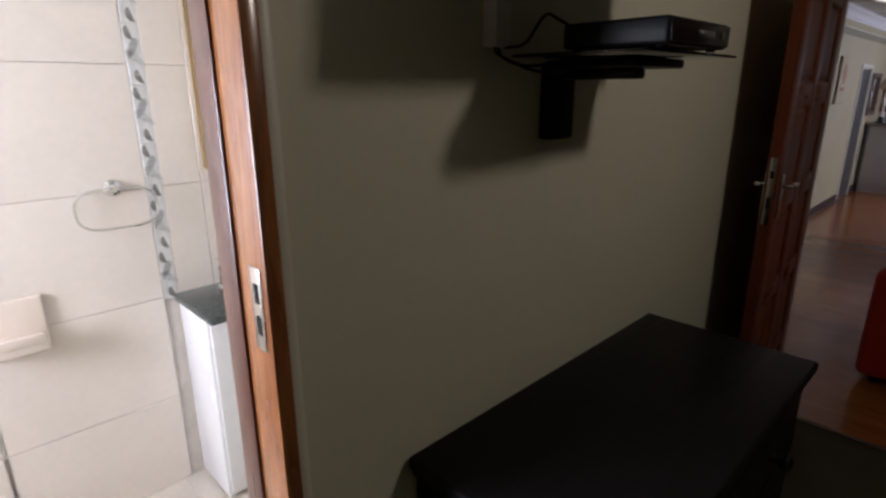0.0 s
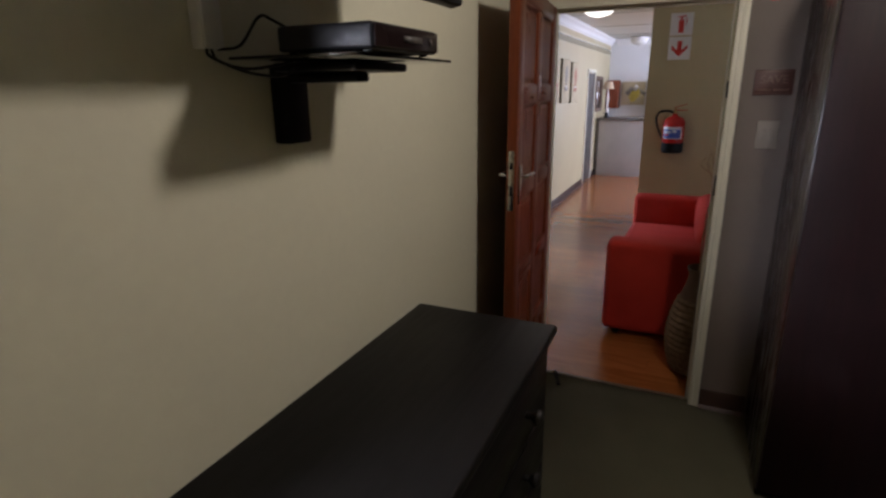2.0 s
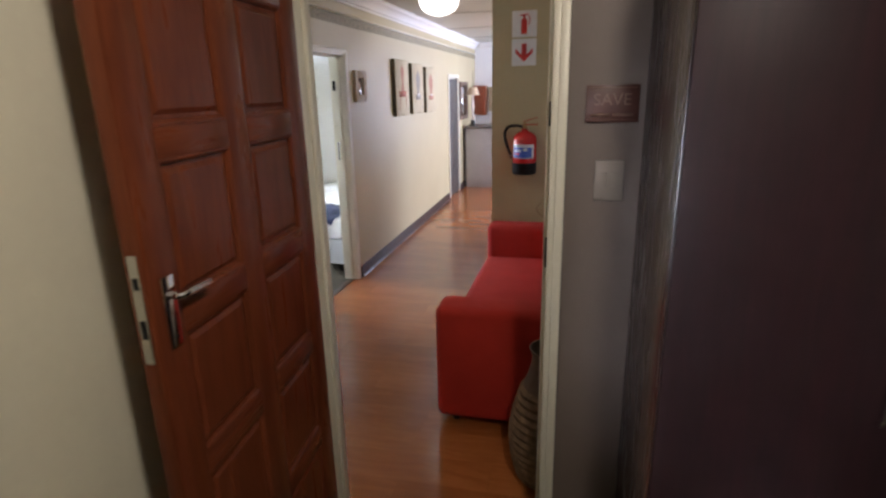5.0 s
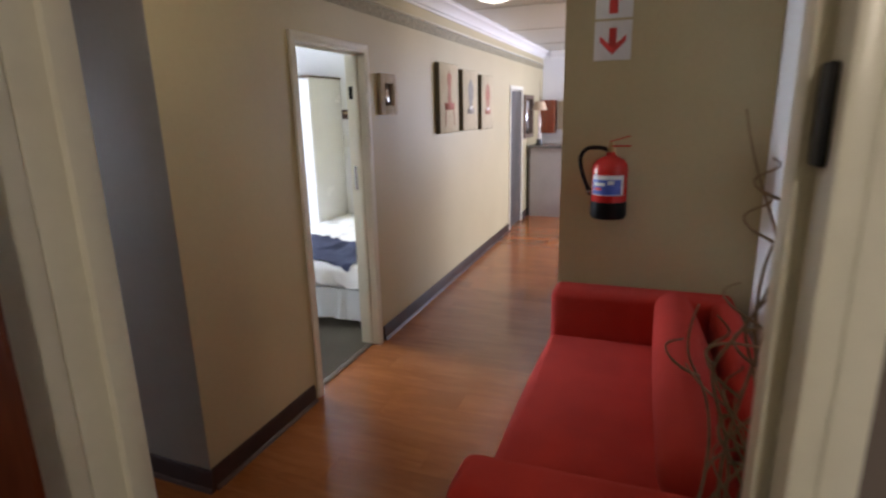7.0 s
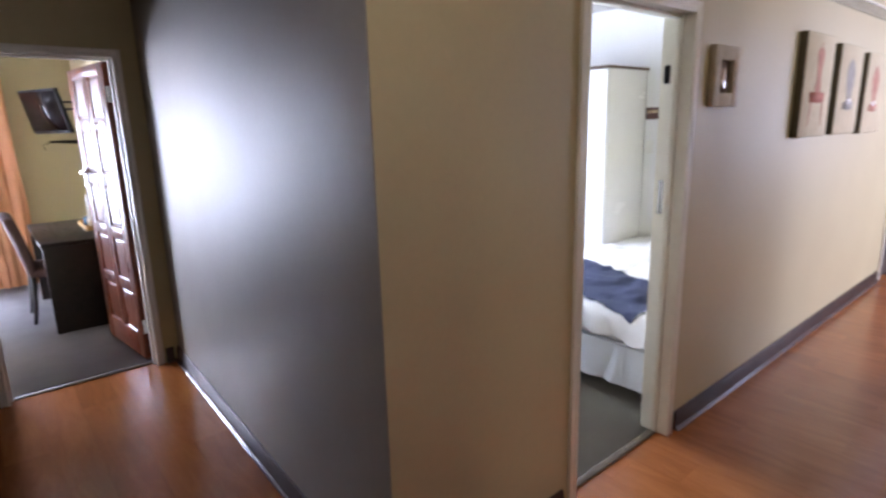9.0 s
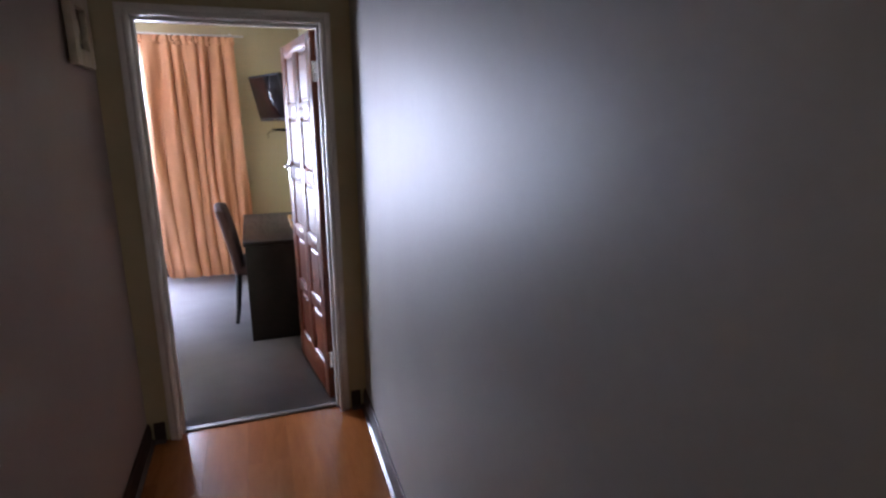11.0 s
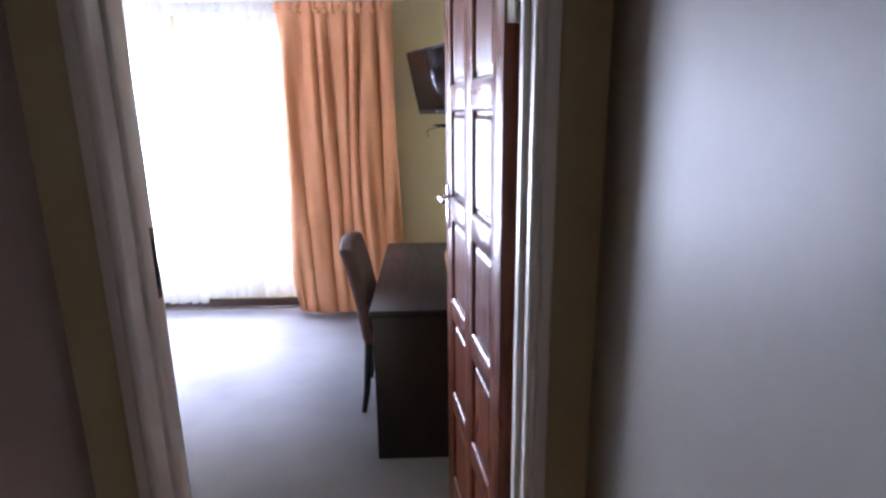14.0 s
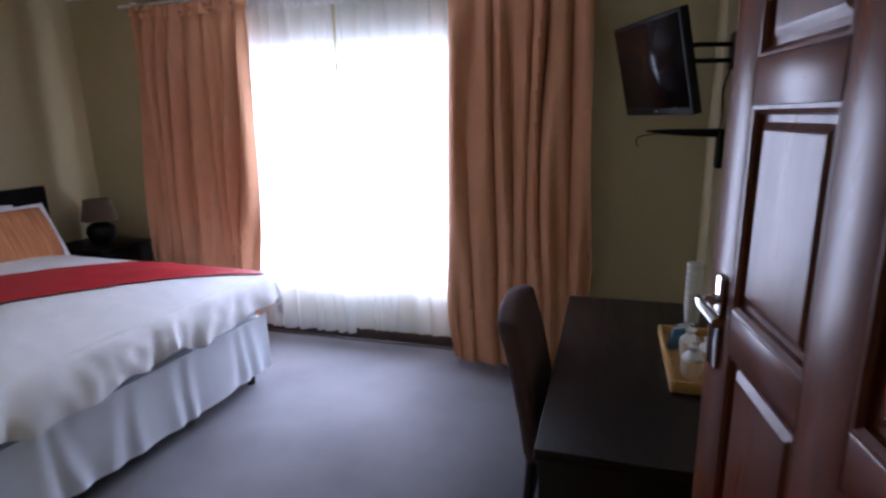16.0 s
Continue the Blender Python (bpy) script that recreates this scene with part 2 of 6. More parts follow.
MOSAIC = surface("grey_leaf_pattern_tile", (0.74, 0.73, 0.70), 0.2, vary=0.2, scale=16, second=(0.52, 0.52, 0.51), stretch=(1.3, 1, 0.8), fine=30)
MOTIF_PALE = surface("pale_grey_glazed_leaf_motif", (0.55, 0.55, 0.53), 0.25, vary=0.3, scale=60)
MOTIF_DARK = surface("dark_taupe_glazed_motif", (0.27, 0.25, 0.23), 0.25, vary=0.35, scale=60)
MOTIF = surface("grey_glazed_leaf_motif", (0.42, 0.42, 0.41), 0.25, vary=0.35, scale=60)
GRANITE = surface("dark_green_granite", (0.085, 0.10, 0.095), 0.10, vary=0.5, scale=60, second=(0.010, 0.014, 0.013), fine=220, rough_vary=0.04)
WHITE_GLOSS = surface("white_lacquer", (0.80, 0.80, 0.80), 0.25, vary=0.04, scale=5)
CERAMIC = surface("cream_ceramic", (0.78, 0.68, 0.58), 0.12, vary=0.05, scale=5, rough_vary=0.03)
WICKER = surface("woven_brown_wicker", (0.19, 0.125, 0.065), 0.7, vary=0.4, scale=40, bump=0.4, bump_scale=120)
TWIG = surface("dry_grey_brown_twig", (0.36, 0.26, 0.16), 0.85, vary=0.3, scale=20, bump=0.4, bump_scale=90)
RED_PAINT = surface("red_enamel", (0.52, 0.022, 0.018), 0.22, vary=0.08, scale=10)
LABEL_BLUE = surface("blue_print", (0.05, 0.10, 0.42), 0.4, vary=0.1, scale=40)
LABEL_WHITE = surface("white_print", (0.76, 0.76, 0.74), 0.45, vary=0.05, scale=30)
SIGN_RED = surface("red_print", (0.60, 0.035, 0.025), 0.4, vary=0.06, scale=30)
SIGN_BROWN = surface("dark_maroon_sign_board", (0.085, 0.030, 0.022), 0.4, vary=0.2, scale=14)
SIGN_CREAM = surface("cream_print", (0.58, 0.44, 0.28), 0.5, vary=0.1, scale=30)
CANVAS = surface("cream_canvas", (0.55, 0.475, 0.31), 0.8, vary=0.14, scale=7, bump=0.3, bump_scale=500)
CANVAS_EDGE = surface("dark_olive_canvas_edge", (0.085, 0.070, 0.040), 0.8, vary=0.2, scale=12)
PAINT_PINK = surface("faded_pink_paint", (0.46, 0.22, 0.15), 0.8, vary=0.3, scale=30)
PAINT_GREY = surface("faded_grey_paint", (0.33, 0.31, 0.27), 0.8, vary=0.3, scale=30)
PAINT_RED = surface("dull_red_paint", (0.42, 0.15, 0.10), 0.8, vary=0.3, scale=30)
PAINT_YELLOW = surface("yellow_paint", (0.62, 0.50, 0.10), 0.8, vary=0.3, scale=20)
FRAME_CREAM = surface("limed_cream_frame", (0.50, 0.43, 0.30), 0.6, vary=0.2, scale=18)
GOLD = surface("dull_gold", (0.40, 0.28, 0.12), 0.35, 0.8, vary=0.2, scale=30)
MAHOGANY = timber("red_mahogany_cabinet_wood", (0.26, 0.060, 0.022), (0.12, 0.026, 0.012), 0.3, (9, 9, 1.0), 0.4)
COUNTER_PANEL = surface("pale_grey_counter_panel", (0.46, 0.44, 0.42), 0.5, vary=0.1, scale=4)
COUNTER_TOP = surface("grey_stone_counter_top", (0.20, 0.19, 0.18), 0.25, vary=0.3, scale=30)
SHADE = surface("cream_lamp_shade", (0.55, 0.42, 0.28), 0.8, vary=0.1, scale=20)
SHADE_BROWN = surface("brown_lamp_shade", (0.15, 0.10, 0.07), 0.8, vary=0.1, scale=20)
PILLOW_STRIPE = surface("orange_striped_cushion_cloth", (0.45, 0.19, 0.07), 0.8, vary=0.5, scale=12, second=(0.31, 0.105, 0.035), stretch=(0.2, 3.0, 0.2), fine=24)
CHAIR_CLOTH = surface("brown_suede_chair_cover", (0.09, 0.047, 0.043), 0.85, vary=0.2, scale=6, bump=0.3, bump_scale=300)
LEG_BLACK = surface("black_lacquer", (0.012, 0.011, 0.011), 0.3, vary=0.2, scale=20)
SCREEN = surface("dark_glossy_screen", (0.014, 0.008, 0.008), 0.18, vary=0.1, scale=3, rough_vary=0.02)
PAPER = surface("white_paper", (0.78, 0.78, 0.76), 0.7, vary=0.05, scale=20)
WRAP = surface("translucent_white_wrap", (0.74, 0.75, 0.75), 0.3, vary=0.12, scale=30)
BAMBOO = surface("orange_bamboo", (0.52, 0.30, 0.09), 0.4, vary=0.15, scale=30)
BLUE_PACK = surface("blue_packet", (0.07, 0.20, 0.36), 0.35, vary=0.3, scale=40)
DOME_GLASS = glowing("lit_opal_glass", (1.0, 0.93, 0.80), 1.5)
DOME_OFF = surface("opal_glass", (0.75, 0.74, 0.70), 0.3, vary=0.05, scale=10)
MIRROR = surface("silvered_mirror", (0.80, 0.80, 0.80), 0.02, 1.0, vary=0.02, scale=3, rough_vary=0.01)

for m, level in ((WARDROBE_WOOD, 0.10), (DOOR_WOOD, 0.16), (DOOR_WOOD_H, 0.16), (DARK_WOOD, 0.11), (DIMMED_GLOSS_WALL, 0.24), (SKIRT, 0.3), (SCREEN, 0.16), (BLACK, 0.12), (DESK_WOOD, 0.3)):
    m.node_tree.nodes["Principled BSDF"].inputs["Specular IOR Level"].default_value = level

# ---- shape helpers ----


def box(x0, x1, y0, y1, z0, z1, bevel=0.0, segments=2, bm=None):
    bm = bm or bmesh.new()
    made = bmesh.ops.create_cube(bm, size=1.0)["verts"]
    m = Matrix.Translation(((x0 + x1) / 2, (y0 + y1) / 2, (z0 + z1) / 2)) @ Matrix.Diagonal((x1 - x0, y1 - y0, z1 - z0, 1))
    bmesh.ops.transform(bm, matrix=m, verts=made)
    if bevel:
        own = set(made)
        edges = [e for e in bm.edges if e.verts[0] in own and e.verts[1] in own]
        bmesh.ops.bevel(bm, geom=edges, offset=bevel, segments=segments, profile=0.5, affect="EDGES")
    return bm


def lathe(profile, turns=24, bm=None, centre=(0, 0, 0)):
    """A turned solid about z from (radius, height) pairs."""
    bm = bm or bmesh.new()
    rings = []
    for r, z in profile:
        rings.append([bm.verts.new((centre[0] + max(r, 1e-4) * math.cos(a * 2 * math.pi / turns), centre[1] + max(r, 1e-4) * math.sin(a * 2 * math.pi / turns), centre[2] + z))
                      for a in range(turns)])
    for p, q in zip(rings, rings[1:]):
        for a in range(turns):
            bm.faces.new((p[a], p[(a + 1) % turns], q[(a + 1) % turns], q[a]))
    bm.faces.new(rings[0][::-1])
    bm.faces.new(rings[-1])
    return bm


def tube(points, radius, sides=8, bm=None):
    """A round rod swept along points; radius may be a list."""
    bm = bm or bmesh.new()
    pts = [Vector(p) for p in points]
    rad = radius if isinstance(radius, (list, tuple)) else [radius] * len(pts)
    rings, side = [], None
    for i, p in enumerate(pts):
        d = (pts[min(i + 1, len(pts) - 1)] - pts[max(i - 1, 0)]).normalized()
        if side is None:
            side = d.orthogonal().normalized()
        side = (side - d * side.dot(d)).normalized()
        up = d.cross(side)
        rings.append([bm.verts.new(p + rad[i] * (math.cos(a * 2 * math.pi / sides) * side + math.sin(a * 2 * math.pi / sides) * up)) for a in range(sides)])
    for p, q in zip(rings, rings[1:]):
        for a in range(sides):
            bm.faces.new((p[a], p[(a + 1) % sides], q[(a + 1) % sides], q[a]))
    bm.faces.new(rings[0][::-1])
    bm.faces.new(rings[-1])
    return bm


def arc(points, steps=8):
    """A smooth line through points (Catmull-Rom)."""
    p = [Vector(q) for q in points]
    p = [2 * p[0] - p[1]] + p + [2 * p[-1] - p[-2]]
    out = []
    for i in range(1, len(p) - 2):
        for k in range(steps):
            t = k / steps
            out.append(0.5 * (2 * p[i] + (p[i + 1] - p[i - 1]) * t + (2 * p[i - 1] - 5 * p[i] + 4 * p[i + 1] - p[i + 2]) * t * t + (3 * p[i] - p[i - 1] - 3 * p[i + 1] + p[i + 2]) * t ** 3))
    return out + [p[-2]]


def grid(nu, nv, place, bm=None, closed=False):
    """A sheet of nu x nv cells; place(u, v) gives the point, u and v from 0 to 1."""
    bm = bm or bmesh.new()
    rows = [[bm.verts.new(place(i / nu, j / nv)) for i in range(nu + 1)] for j in range(nv + 1)]
    for j in range(nv):
        for i in range(nu):
            bm.faces.new((rows[j][i], rows[j][i + 1], rows[j + 1][i + 1], rows[j + 1][i]))
    return bm


def finish(name, bm, material, smooth=False):
    bmesh.ops.recalc_face_normals(bm, faces=bm.faces)
    me = bpy.data.meshes.new(name)
    bm.to_mesh(me)
    bm.free()
    me.materials.append(material)
    for p in me.polygons:
        p.use_smooth = smooth
    return me


def smooth_by_angle(ob, degrees=35):
    me = ob.data
    for p in me.polygons:
        p.use_smooth = True
    sharp = me.attributes.new("sharp_edge", "BOOLEAN", "EDGE") if "sharp_edge" not in me.attributes else me.attributes["sharp_edge"]
    bm = bmesh.new()
    bm.from_mesh(me)
    bm.edges.ensure_lookup_table()
    flags = [len(e.link_faces) != 2 or e.calc_face_angle(0) > radians(degrees) for e in bm.edges]
    bm.free()
    sharp.data.foreach_set("value", flags)
    return ob


def thing(name, place=(0, 0, 0), label="", category="", group="", kind="", turn=0):
    ob = new(name)
    ob.empty_display_size = 0.1
    ob.matrix_basis = pose(*place, 0, 0, turn)
    return tagged(ob, label, category, group, kind)


def part(name, bm, material, parent, label="", world_place=True, thick=0.0):
    """One mesh under a thing or a part. world_place: the mesh is in the room's coordinates, not its parent's."""
    ob = new(name, finish(name, bm, material))
    chain, p = Matrix.Identity(4), parent
    while p:
        chain = p.matrix_basis @ chain
        p = p.parent
    if world_place:
        ob.data.transform(chain.inverted())
    smooth_by_angle(ob)
    ob.parent = parent
    if thick:
        mod = ob.modifiers.new("thickness", "SOLIDIFY")
        mod.thickness, mod.offset = thick, 0
    return tagged(ob, label)


def solid(name, bm, material, label="", category="", group="", kind=""):
    """A thing that is one mesh, in the room's coordinates."""
    ob = new(name, finish(name, bm, material))
    smooth_by_angle(ob)
    return tagged(ob, label, category, group, kind)


def wall(name, axis, a0, a1, c0, c1, z0, z1, material, openings=(), label=""):
    """A wall along axis from a0 to a1, between c0 and c1 across it, with openings (start, end, sill, head) through it."""
    bm = bmesh.new()

    def piece(p0, p1, q0, q1):
        if p1 - p0 > 1e-4 and q1 - q0 > 1e-4:
            box(*((p0, p1, c0, c1) if axis == "x" else (c0, c1, p0, p1)), q0, q1, bm=bm)
    at = a0
    for s, e, sill, head in sorted(openings):
        piece(at, s, z0, z1)
        piece(s, e, z0, sill)
        piece(s, e, head, z1)
        at = e
    piece(at, a1, z0, z1)
    ob = new(name, finish(name, bm, material))
    return tagged(ob, label or "plain painted plaster wall", "wall", kind="structure")

# ---- structure ----
H = 2.56


def slab(name, x0, x1, y0, y1, z0, z1, material, label, category):
    return solid(name, box(x0, x1, y0, y1, z0, z1), material, label, category, kind="structure")


# floors
slab("floor_1", -2.6, 3.47, -2.3, 1.66, -0.1, 0, CARPET, "worn olive-grey bedroom carpet", "floor")
slab("floor_2", 0.10, 4.89, 5.44, 8.95, -0.1, 0, CARPET_GREY, "pale grey bedroom carpet", "floor")
slab("floor_3", 4.755, 8.57, 2.64, 5.9, -0.1, 0, CARPET_OLIVE, "olive-grey bedroom carpet", "floor")
bath_floor = slab("floor_4", -1.1, 2.4, 1.66, 3.29, -0.1, -0.006, GROUT, "pale bathroom tiles", "floor")
slab("floor_5", 10.0, 11.6, 2.64, 4.1, -0.1, 0, CARPET_OLIVE, "dark carpet in the room beyond the door", "floor")
laminate_floor = slab("floor_6", 3.47, 12.82, -2.12, 2.64, -0.1, -0.012, JOINT, "glossy orange laminate floor", "floor")
passage_floor = slab("floor_7", 3.53, 4.75, 2.64, 5.44, -0.1, -0.012, JOINT, "glossy orange laminate passage floor", "floor")

# ceilings
slab("ceiling_1", -2.72, 3.53, -2.42, 1.66, H, H + 0.1, CEILING, "plain white ceiling", "ceiling")
slab("ceiling_2", 0.10, 4.89, 5.40, 8.95, 2.64, 2.74, CEILING, "plain white ceiling", "ceiling")
slab("ceiling_3", 4.72, 8.57, 2.64, 5.9, H, H + 0.1, CEILING, "plain white ceiling", "ceiling")
slab("ceiling_4", -1.1, 3.53, 1.66, 3.29, H, H + 0.1, CEILING, "plain white bathroom ceiling", "ceiling")
slab("ceiling_5", 3.53, 12.82, -2.12, 2.64, H, H + 0.1, CEILING, "white boarded corridor ceiling", "ceiling")
slab("ceiling_6", 3.53, 4.715, 2.64, 5.40, H, H + 0.1, CEILING, "plain white ceiling", "ceiling")
slab("ceiling_7", 10.0, 11.6, 2.64, 4.1, H, H + 0.1, CEILING, "plain white ceiling", "ceiling")

# walls
wall("wall_television", "x", -2.6, 3.50, 1.605, 1.725, 0, H, LIT_WALL, [(-0.10, 0.762, 0, 2.076)], "olive-cream painted bedroom wall")
wall("wall_bedroom_end", "y", -2.3, 1.605, 3.435, 3.50, 0, H, BACKLIT_WALL, [(0.658, 1.558, 0, 2.07)], "partition wall with its backlit shade in the paint colour")
wall("wall_bedroom_south", "x", -2.6, 3.6, -2.42, -2.3, 0, H, WALL)
wall("wall_bedroom_west", "y", -2.42, 1.725, -2.72, -2.6, 0, H, WALL)
wall("wall_passage_left", "y", 1.725, 5.375, 3.475, 3.59, 0, H, SHADED_WALL, label="passage wall with shade in its paint colour")
wall("wall_passage_corner", "y", 2.5812, 2.70, 4.613, 4.6168, 0, H, DIMMED_GLOSS_WALL, label="semi-gloss cream paint at the wall corner, shade darkened in")
passage_right = wall("wall_passage_right", "y", 2.70, 5.375, 4.613, 4.73, 0, H, DIMMED_GLOSS_WALL, label="semi-gloss cream passage wall with shade in its colour")
# the right passage wall is slanted to fit the camera's view
VIEW_SLANT = 0.034


def slant_to_view(ob):
    for v in ob.data.vertices:
        v.co.x += VIEW_SLANT * max(0, v.co.y + ob.matrix_basis.translation.y - 2.70)


slant_to_view(passage_right)
wall("wall_corridor_north", "x", 4.617, 12.7, 2.58, 2.70, 0, H, CORRIDOR_WALL, [(5.505, 6.31, 0, 2.05), (10.325, 11.075, 0, 1.925)], "olive-cream painted corridor wall")
wall("wall_sign", "y", 0.25, 1.27, 6.12, 6.24, 0, H, WALL, label="olive-cream painted wall end")
wall("wall_nook", "x", 3.5, 6.24, 0.13, 0.25, 0, H, WHITE_WALL, label="pale painted wall behind the sofa")
# Unseen wall, added to keep lounge daylight off the near corridor wall.
wall("wall_corridor_south", "x", 6.24, 8.3, 1.15, 1.27, 0, H, WALL, label="olive-cream painted corridor wall")
wall("wall_lounge_west", "y", -2.0, 0.13, 6.12, 6.24, 0, H, WALL)
wall("wall_lounge_south", "x", 6.12, 12.7, -2.12, -2.0, 0, H, WALL, [(9.1, 12.1, 0.6, 2.2)])
wall("wall_lounge_east", "y", -2.12, 2.7, 12.7, 12.82, 0, H, WHITE_WALL, [(-0.65, 0.45, 0.3, 2.2)], label="pale cream painted far wall")
wall("wall_far_room", "x", 10.0, 11.6, 4.0, 4.1, 0, H, SHADED_WALL)
wall("wall_far_room_west", "y", 2.7, 4.0, 10.0, 10.1, 0, H, SHADED_WALL)
wall("wall_far_room_east", "y", 2.7, 4.0, 11.5, 11.6, 0, H, SHADED_WALL)
wall("wall_second_bedroom_south", "x", 0.10, 4.89, 5.375, 5.482, 0, 2.64, WALL, [(3.71, 4.58, 0, 2.06)], "olive-cream painted bedroom wall")
wall("wall_second_bedroom_north", "x", 0.10, 4.89, 8.78, 8.95, 0, 2.64, WALL, [(1.66, 3.38, 0.46, 2.04)], "olive-cream painted window wall")
wall("wall_second_bedroom_west", "y", 5.482, 8.78, 0.10, 0.22, 0, 2.64, WALL, label="olive-cream painted bedroom wall")
wall("wall_second_bedroom_east", "y", 5.482, 8.78, 4.77, 4.89, 0, 2.64, WALL, label="olive-cream painted bedroom wall")
wall("wall_small_bedroom_east", "y", 2.7, 5.9, 8.45, 8.57, 0, H, WHITE_WALL, label="bluish white painted bedroom wall")
wall("wall_small_bedroom_north", "x", 4.73, 8.45, 5.78, 5.90, 0, H, WHITE_WALL, [(5.8, 7.4, 0.9, 2.1)], "white painted bedroom wall")
wall("wall_small_bedroom_west", "y", 5.5005, 5.9, 4.73, 4.89, 0, H, WHITE_WALL)
bath_wall = wall("wall_bathroom_north", "x", -1.1, 3.475, 3.18, 3.29, 0, H, GROUT, label="white tiled bathroom wall")
wall("wall_bathroom_west", "y", 1.725, 3.18, -1.1, -0.98, 0, H, WHITE_WALL, [(2.1, 2.9, 1.1, 2.1)], "white bathroom wall")
wall("wall_bathroom_east", "y", 1.725, 3.18, 2.3, 2.42, 0, H, WHITE_WALL)


def skirting(name, axis, a0, a1, face, out, height=0.105, material=None, label="dark brown painted skirting board with a quarter-round bead"):
    """A skirting board on a wall face (coordinate face, standing out towards sign out), with a bead along its foot."""
    ob = thing(name, (a0 if axis == "x" else face, face if axis == "x" else a0, 0), label, "skirting", kind="structure")
    prof = [(0.002, 0), (0.016, 0), (0.016, height - 0.03), (0.013, height - 0.022), (0.013, height - 0.012), (0.006, height), (0.002, height)]

    def sweep(points):
        bm = bmesh.new()
        ends = [[bm.verts.new((a, face + out * d, z) if axis == "x" else (face + out * d, a, z)) for d, z in points] for a in (a0, a1)]
        k = len(points)
        for i in range(k):
            bm.faces.new((ends[0][i], ends[0][(i + 1) % k], ends[1][(i + 1) % k], ends[1][i]))
        bm.faces.new(ends[0]), bm.faces.new(ends[1][::-1])
        return bm
    part("board", sweep(prof), material or SKIRT, ob)
    part("bead", sweep([(0.0165, 0), (0.032, 0), (0.030, 0.008), (0.0245, 0.0145), (0.0165, 0.017)]), BEAD, ob, "dark glossy quarter-round bead")
    return ob


skirting("baseboard", "x", 4.617, 5.445, 2.58, -1)
skirting("baseboard", "x", 6.37, 10.27, 2.58, -1)
skirting("baseboard", "x", 11.13, 12.7, 2.58, -1)
for ob in skirting("baseboard", "y", 2.56, 5.374, 4.612, -1).children:
    for v in ob.data.vertices:
        v.co.x += VIEW_SLANT * max(0, v.co.y - 0.14)
skirting("baseboard", "y", 1.725, 5.375, 3.59, 1)
skirting("baseboard", "y", 0.42, 0.637, 3.435, -1)
skirting("baseboard", "y", 0.25, 1.27, 6.12, -1)
# skirting of the added wall that holds back the daylight
skirting("baseboard", "x", 6.12, 8.3, 1.27, 1)
skirting("baseboard", "x", 3.5, 6.12, 0.25, 1)
skirting("baseboard", "x", 0.22, 4.77, 8.78, -1, 0.085)
skirting("baseboard", "y", 5.5, 8.78, 4.77, -1)
skirting("baseboard", "x", 3.62, 3.672, 5.375, -1)
skirting("baseboard", "x", 4.618, 4.67, 5.375, -1)
skirting("baseboard", "x", 0.79, 3.335, 1.605, -1)


def moulding(name, axis, a0, a1, points, material, label, category="moulding"):
    """A long moulding: points are (across, z) pairs of its section."""
    bm = bmesh.new()
    ends = [[bm.verts.new((a, d, z) if axis == "x" else (d, a, z)) for d, z in points] for a in (a0, a1)]
    k = len(points)
    for i in range(k):
        bm.faces.new((ends[0][i], ends[0][(i + 1) % k], ends[1][(i + 1) % k], ends[1][i]))
    bm.faces.new(ends[0]), bm.faces.new(ends[1][::-1])
    return solid(name, bm, material, label, category, kind="structure")


def cornice(axis, a0, a1, face, out, top):
    s = [(0, -0.115), (0.012, -0.115), (0.014, -0.098), (0.030, -0.090), (0.036, -0.070), (0.052, -0.048), (0.078, -0.030), (0.092, -0.024), (0.096, -0.010), (0.112, -0.008), (0.112, 0), (0, 0)]
    moulding("cornice_trim", axis, a0, a1, [(face + out * d, top - 0.001 + z) for d, z in s], CEILING, "stepped white plaster ceiling cornice")


cornice("x", 4.617, 12.7, 2.578, -1, H)
cornice("y", 0.25, 1.27, 6.118, -1, H)
cornice("y", -2.0, 2.46, 12.698, -1, H)
cornice("x", 0.22, 4.77, 8.778, -1, 2.64)
cornice("y", 5.5, 8.66, 4.768, -1, 2.64)
moulding("wallpaper_border_trim", "x", 4.617, 12.7, [(2.578, 2.27), (2.574, 2.27), (2.572, 2.30), (2.572, 2.325), (2.574, 2.345), (2.578, 2.345)], BORDER, "patterned olive-gold wallpaper border", "border")
moulding("picture_rail_trim", "x", 4.617, 12.7, [(2.578, 2.345), (2.566, 2.349), (2.564, 2.357), (2.570, 2.364), (2.578, 2.364)], TRIM, "thin cream picture rail", "rail")
for sx in (5.05, 6.65, 8.25, 9.85, 11.45):
    moulding("ceiling_strip_trim", "y", -2.0, 2.465, [(sx - 0.018, H - 0.001), (sx - 0.014, H - 0.009), (sx + 0.014, H - 0.009), (sx + 0.018, H - 0.001)], CEILING, "white cover strip on the ceiling boards", "strip")
for sy in (1.30, 0.1):
    moulding("ceiling_strip_trim", "x", 6.3, 12.5, [(sy - 0.018, H - 0.0015), (sy - 0.014, H - 0.0085), (sy + 0.014, H - 0.0085), (sy + 0.018, H - 0.0015)], CEILING, "white cover strip on the ceiling boards", "strip")


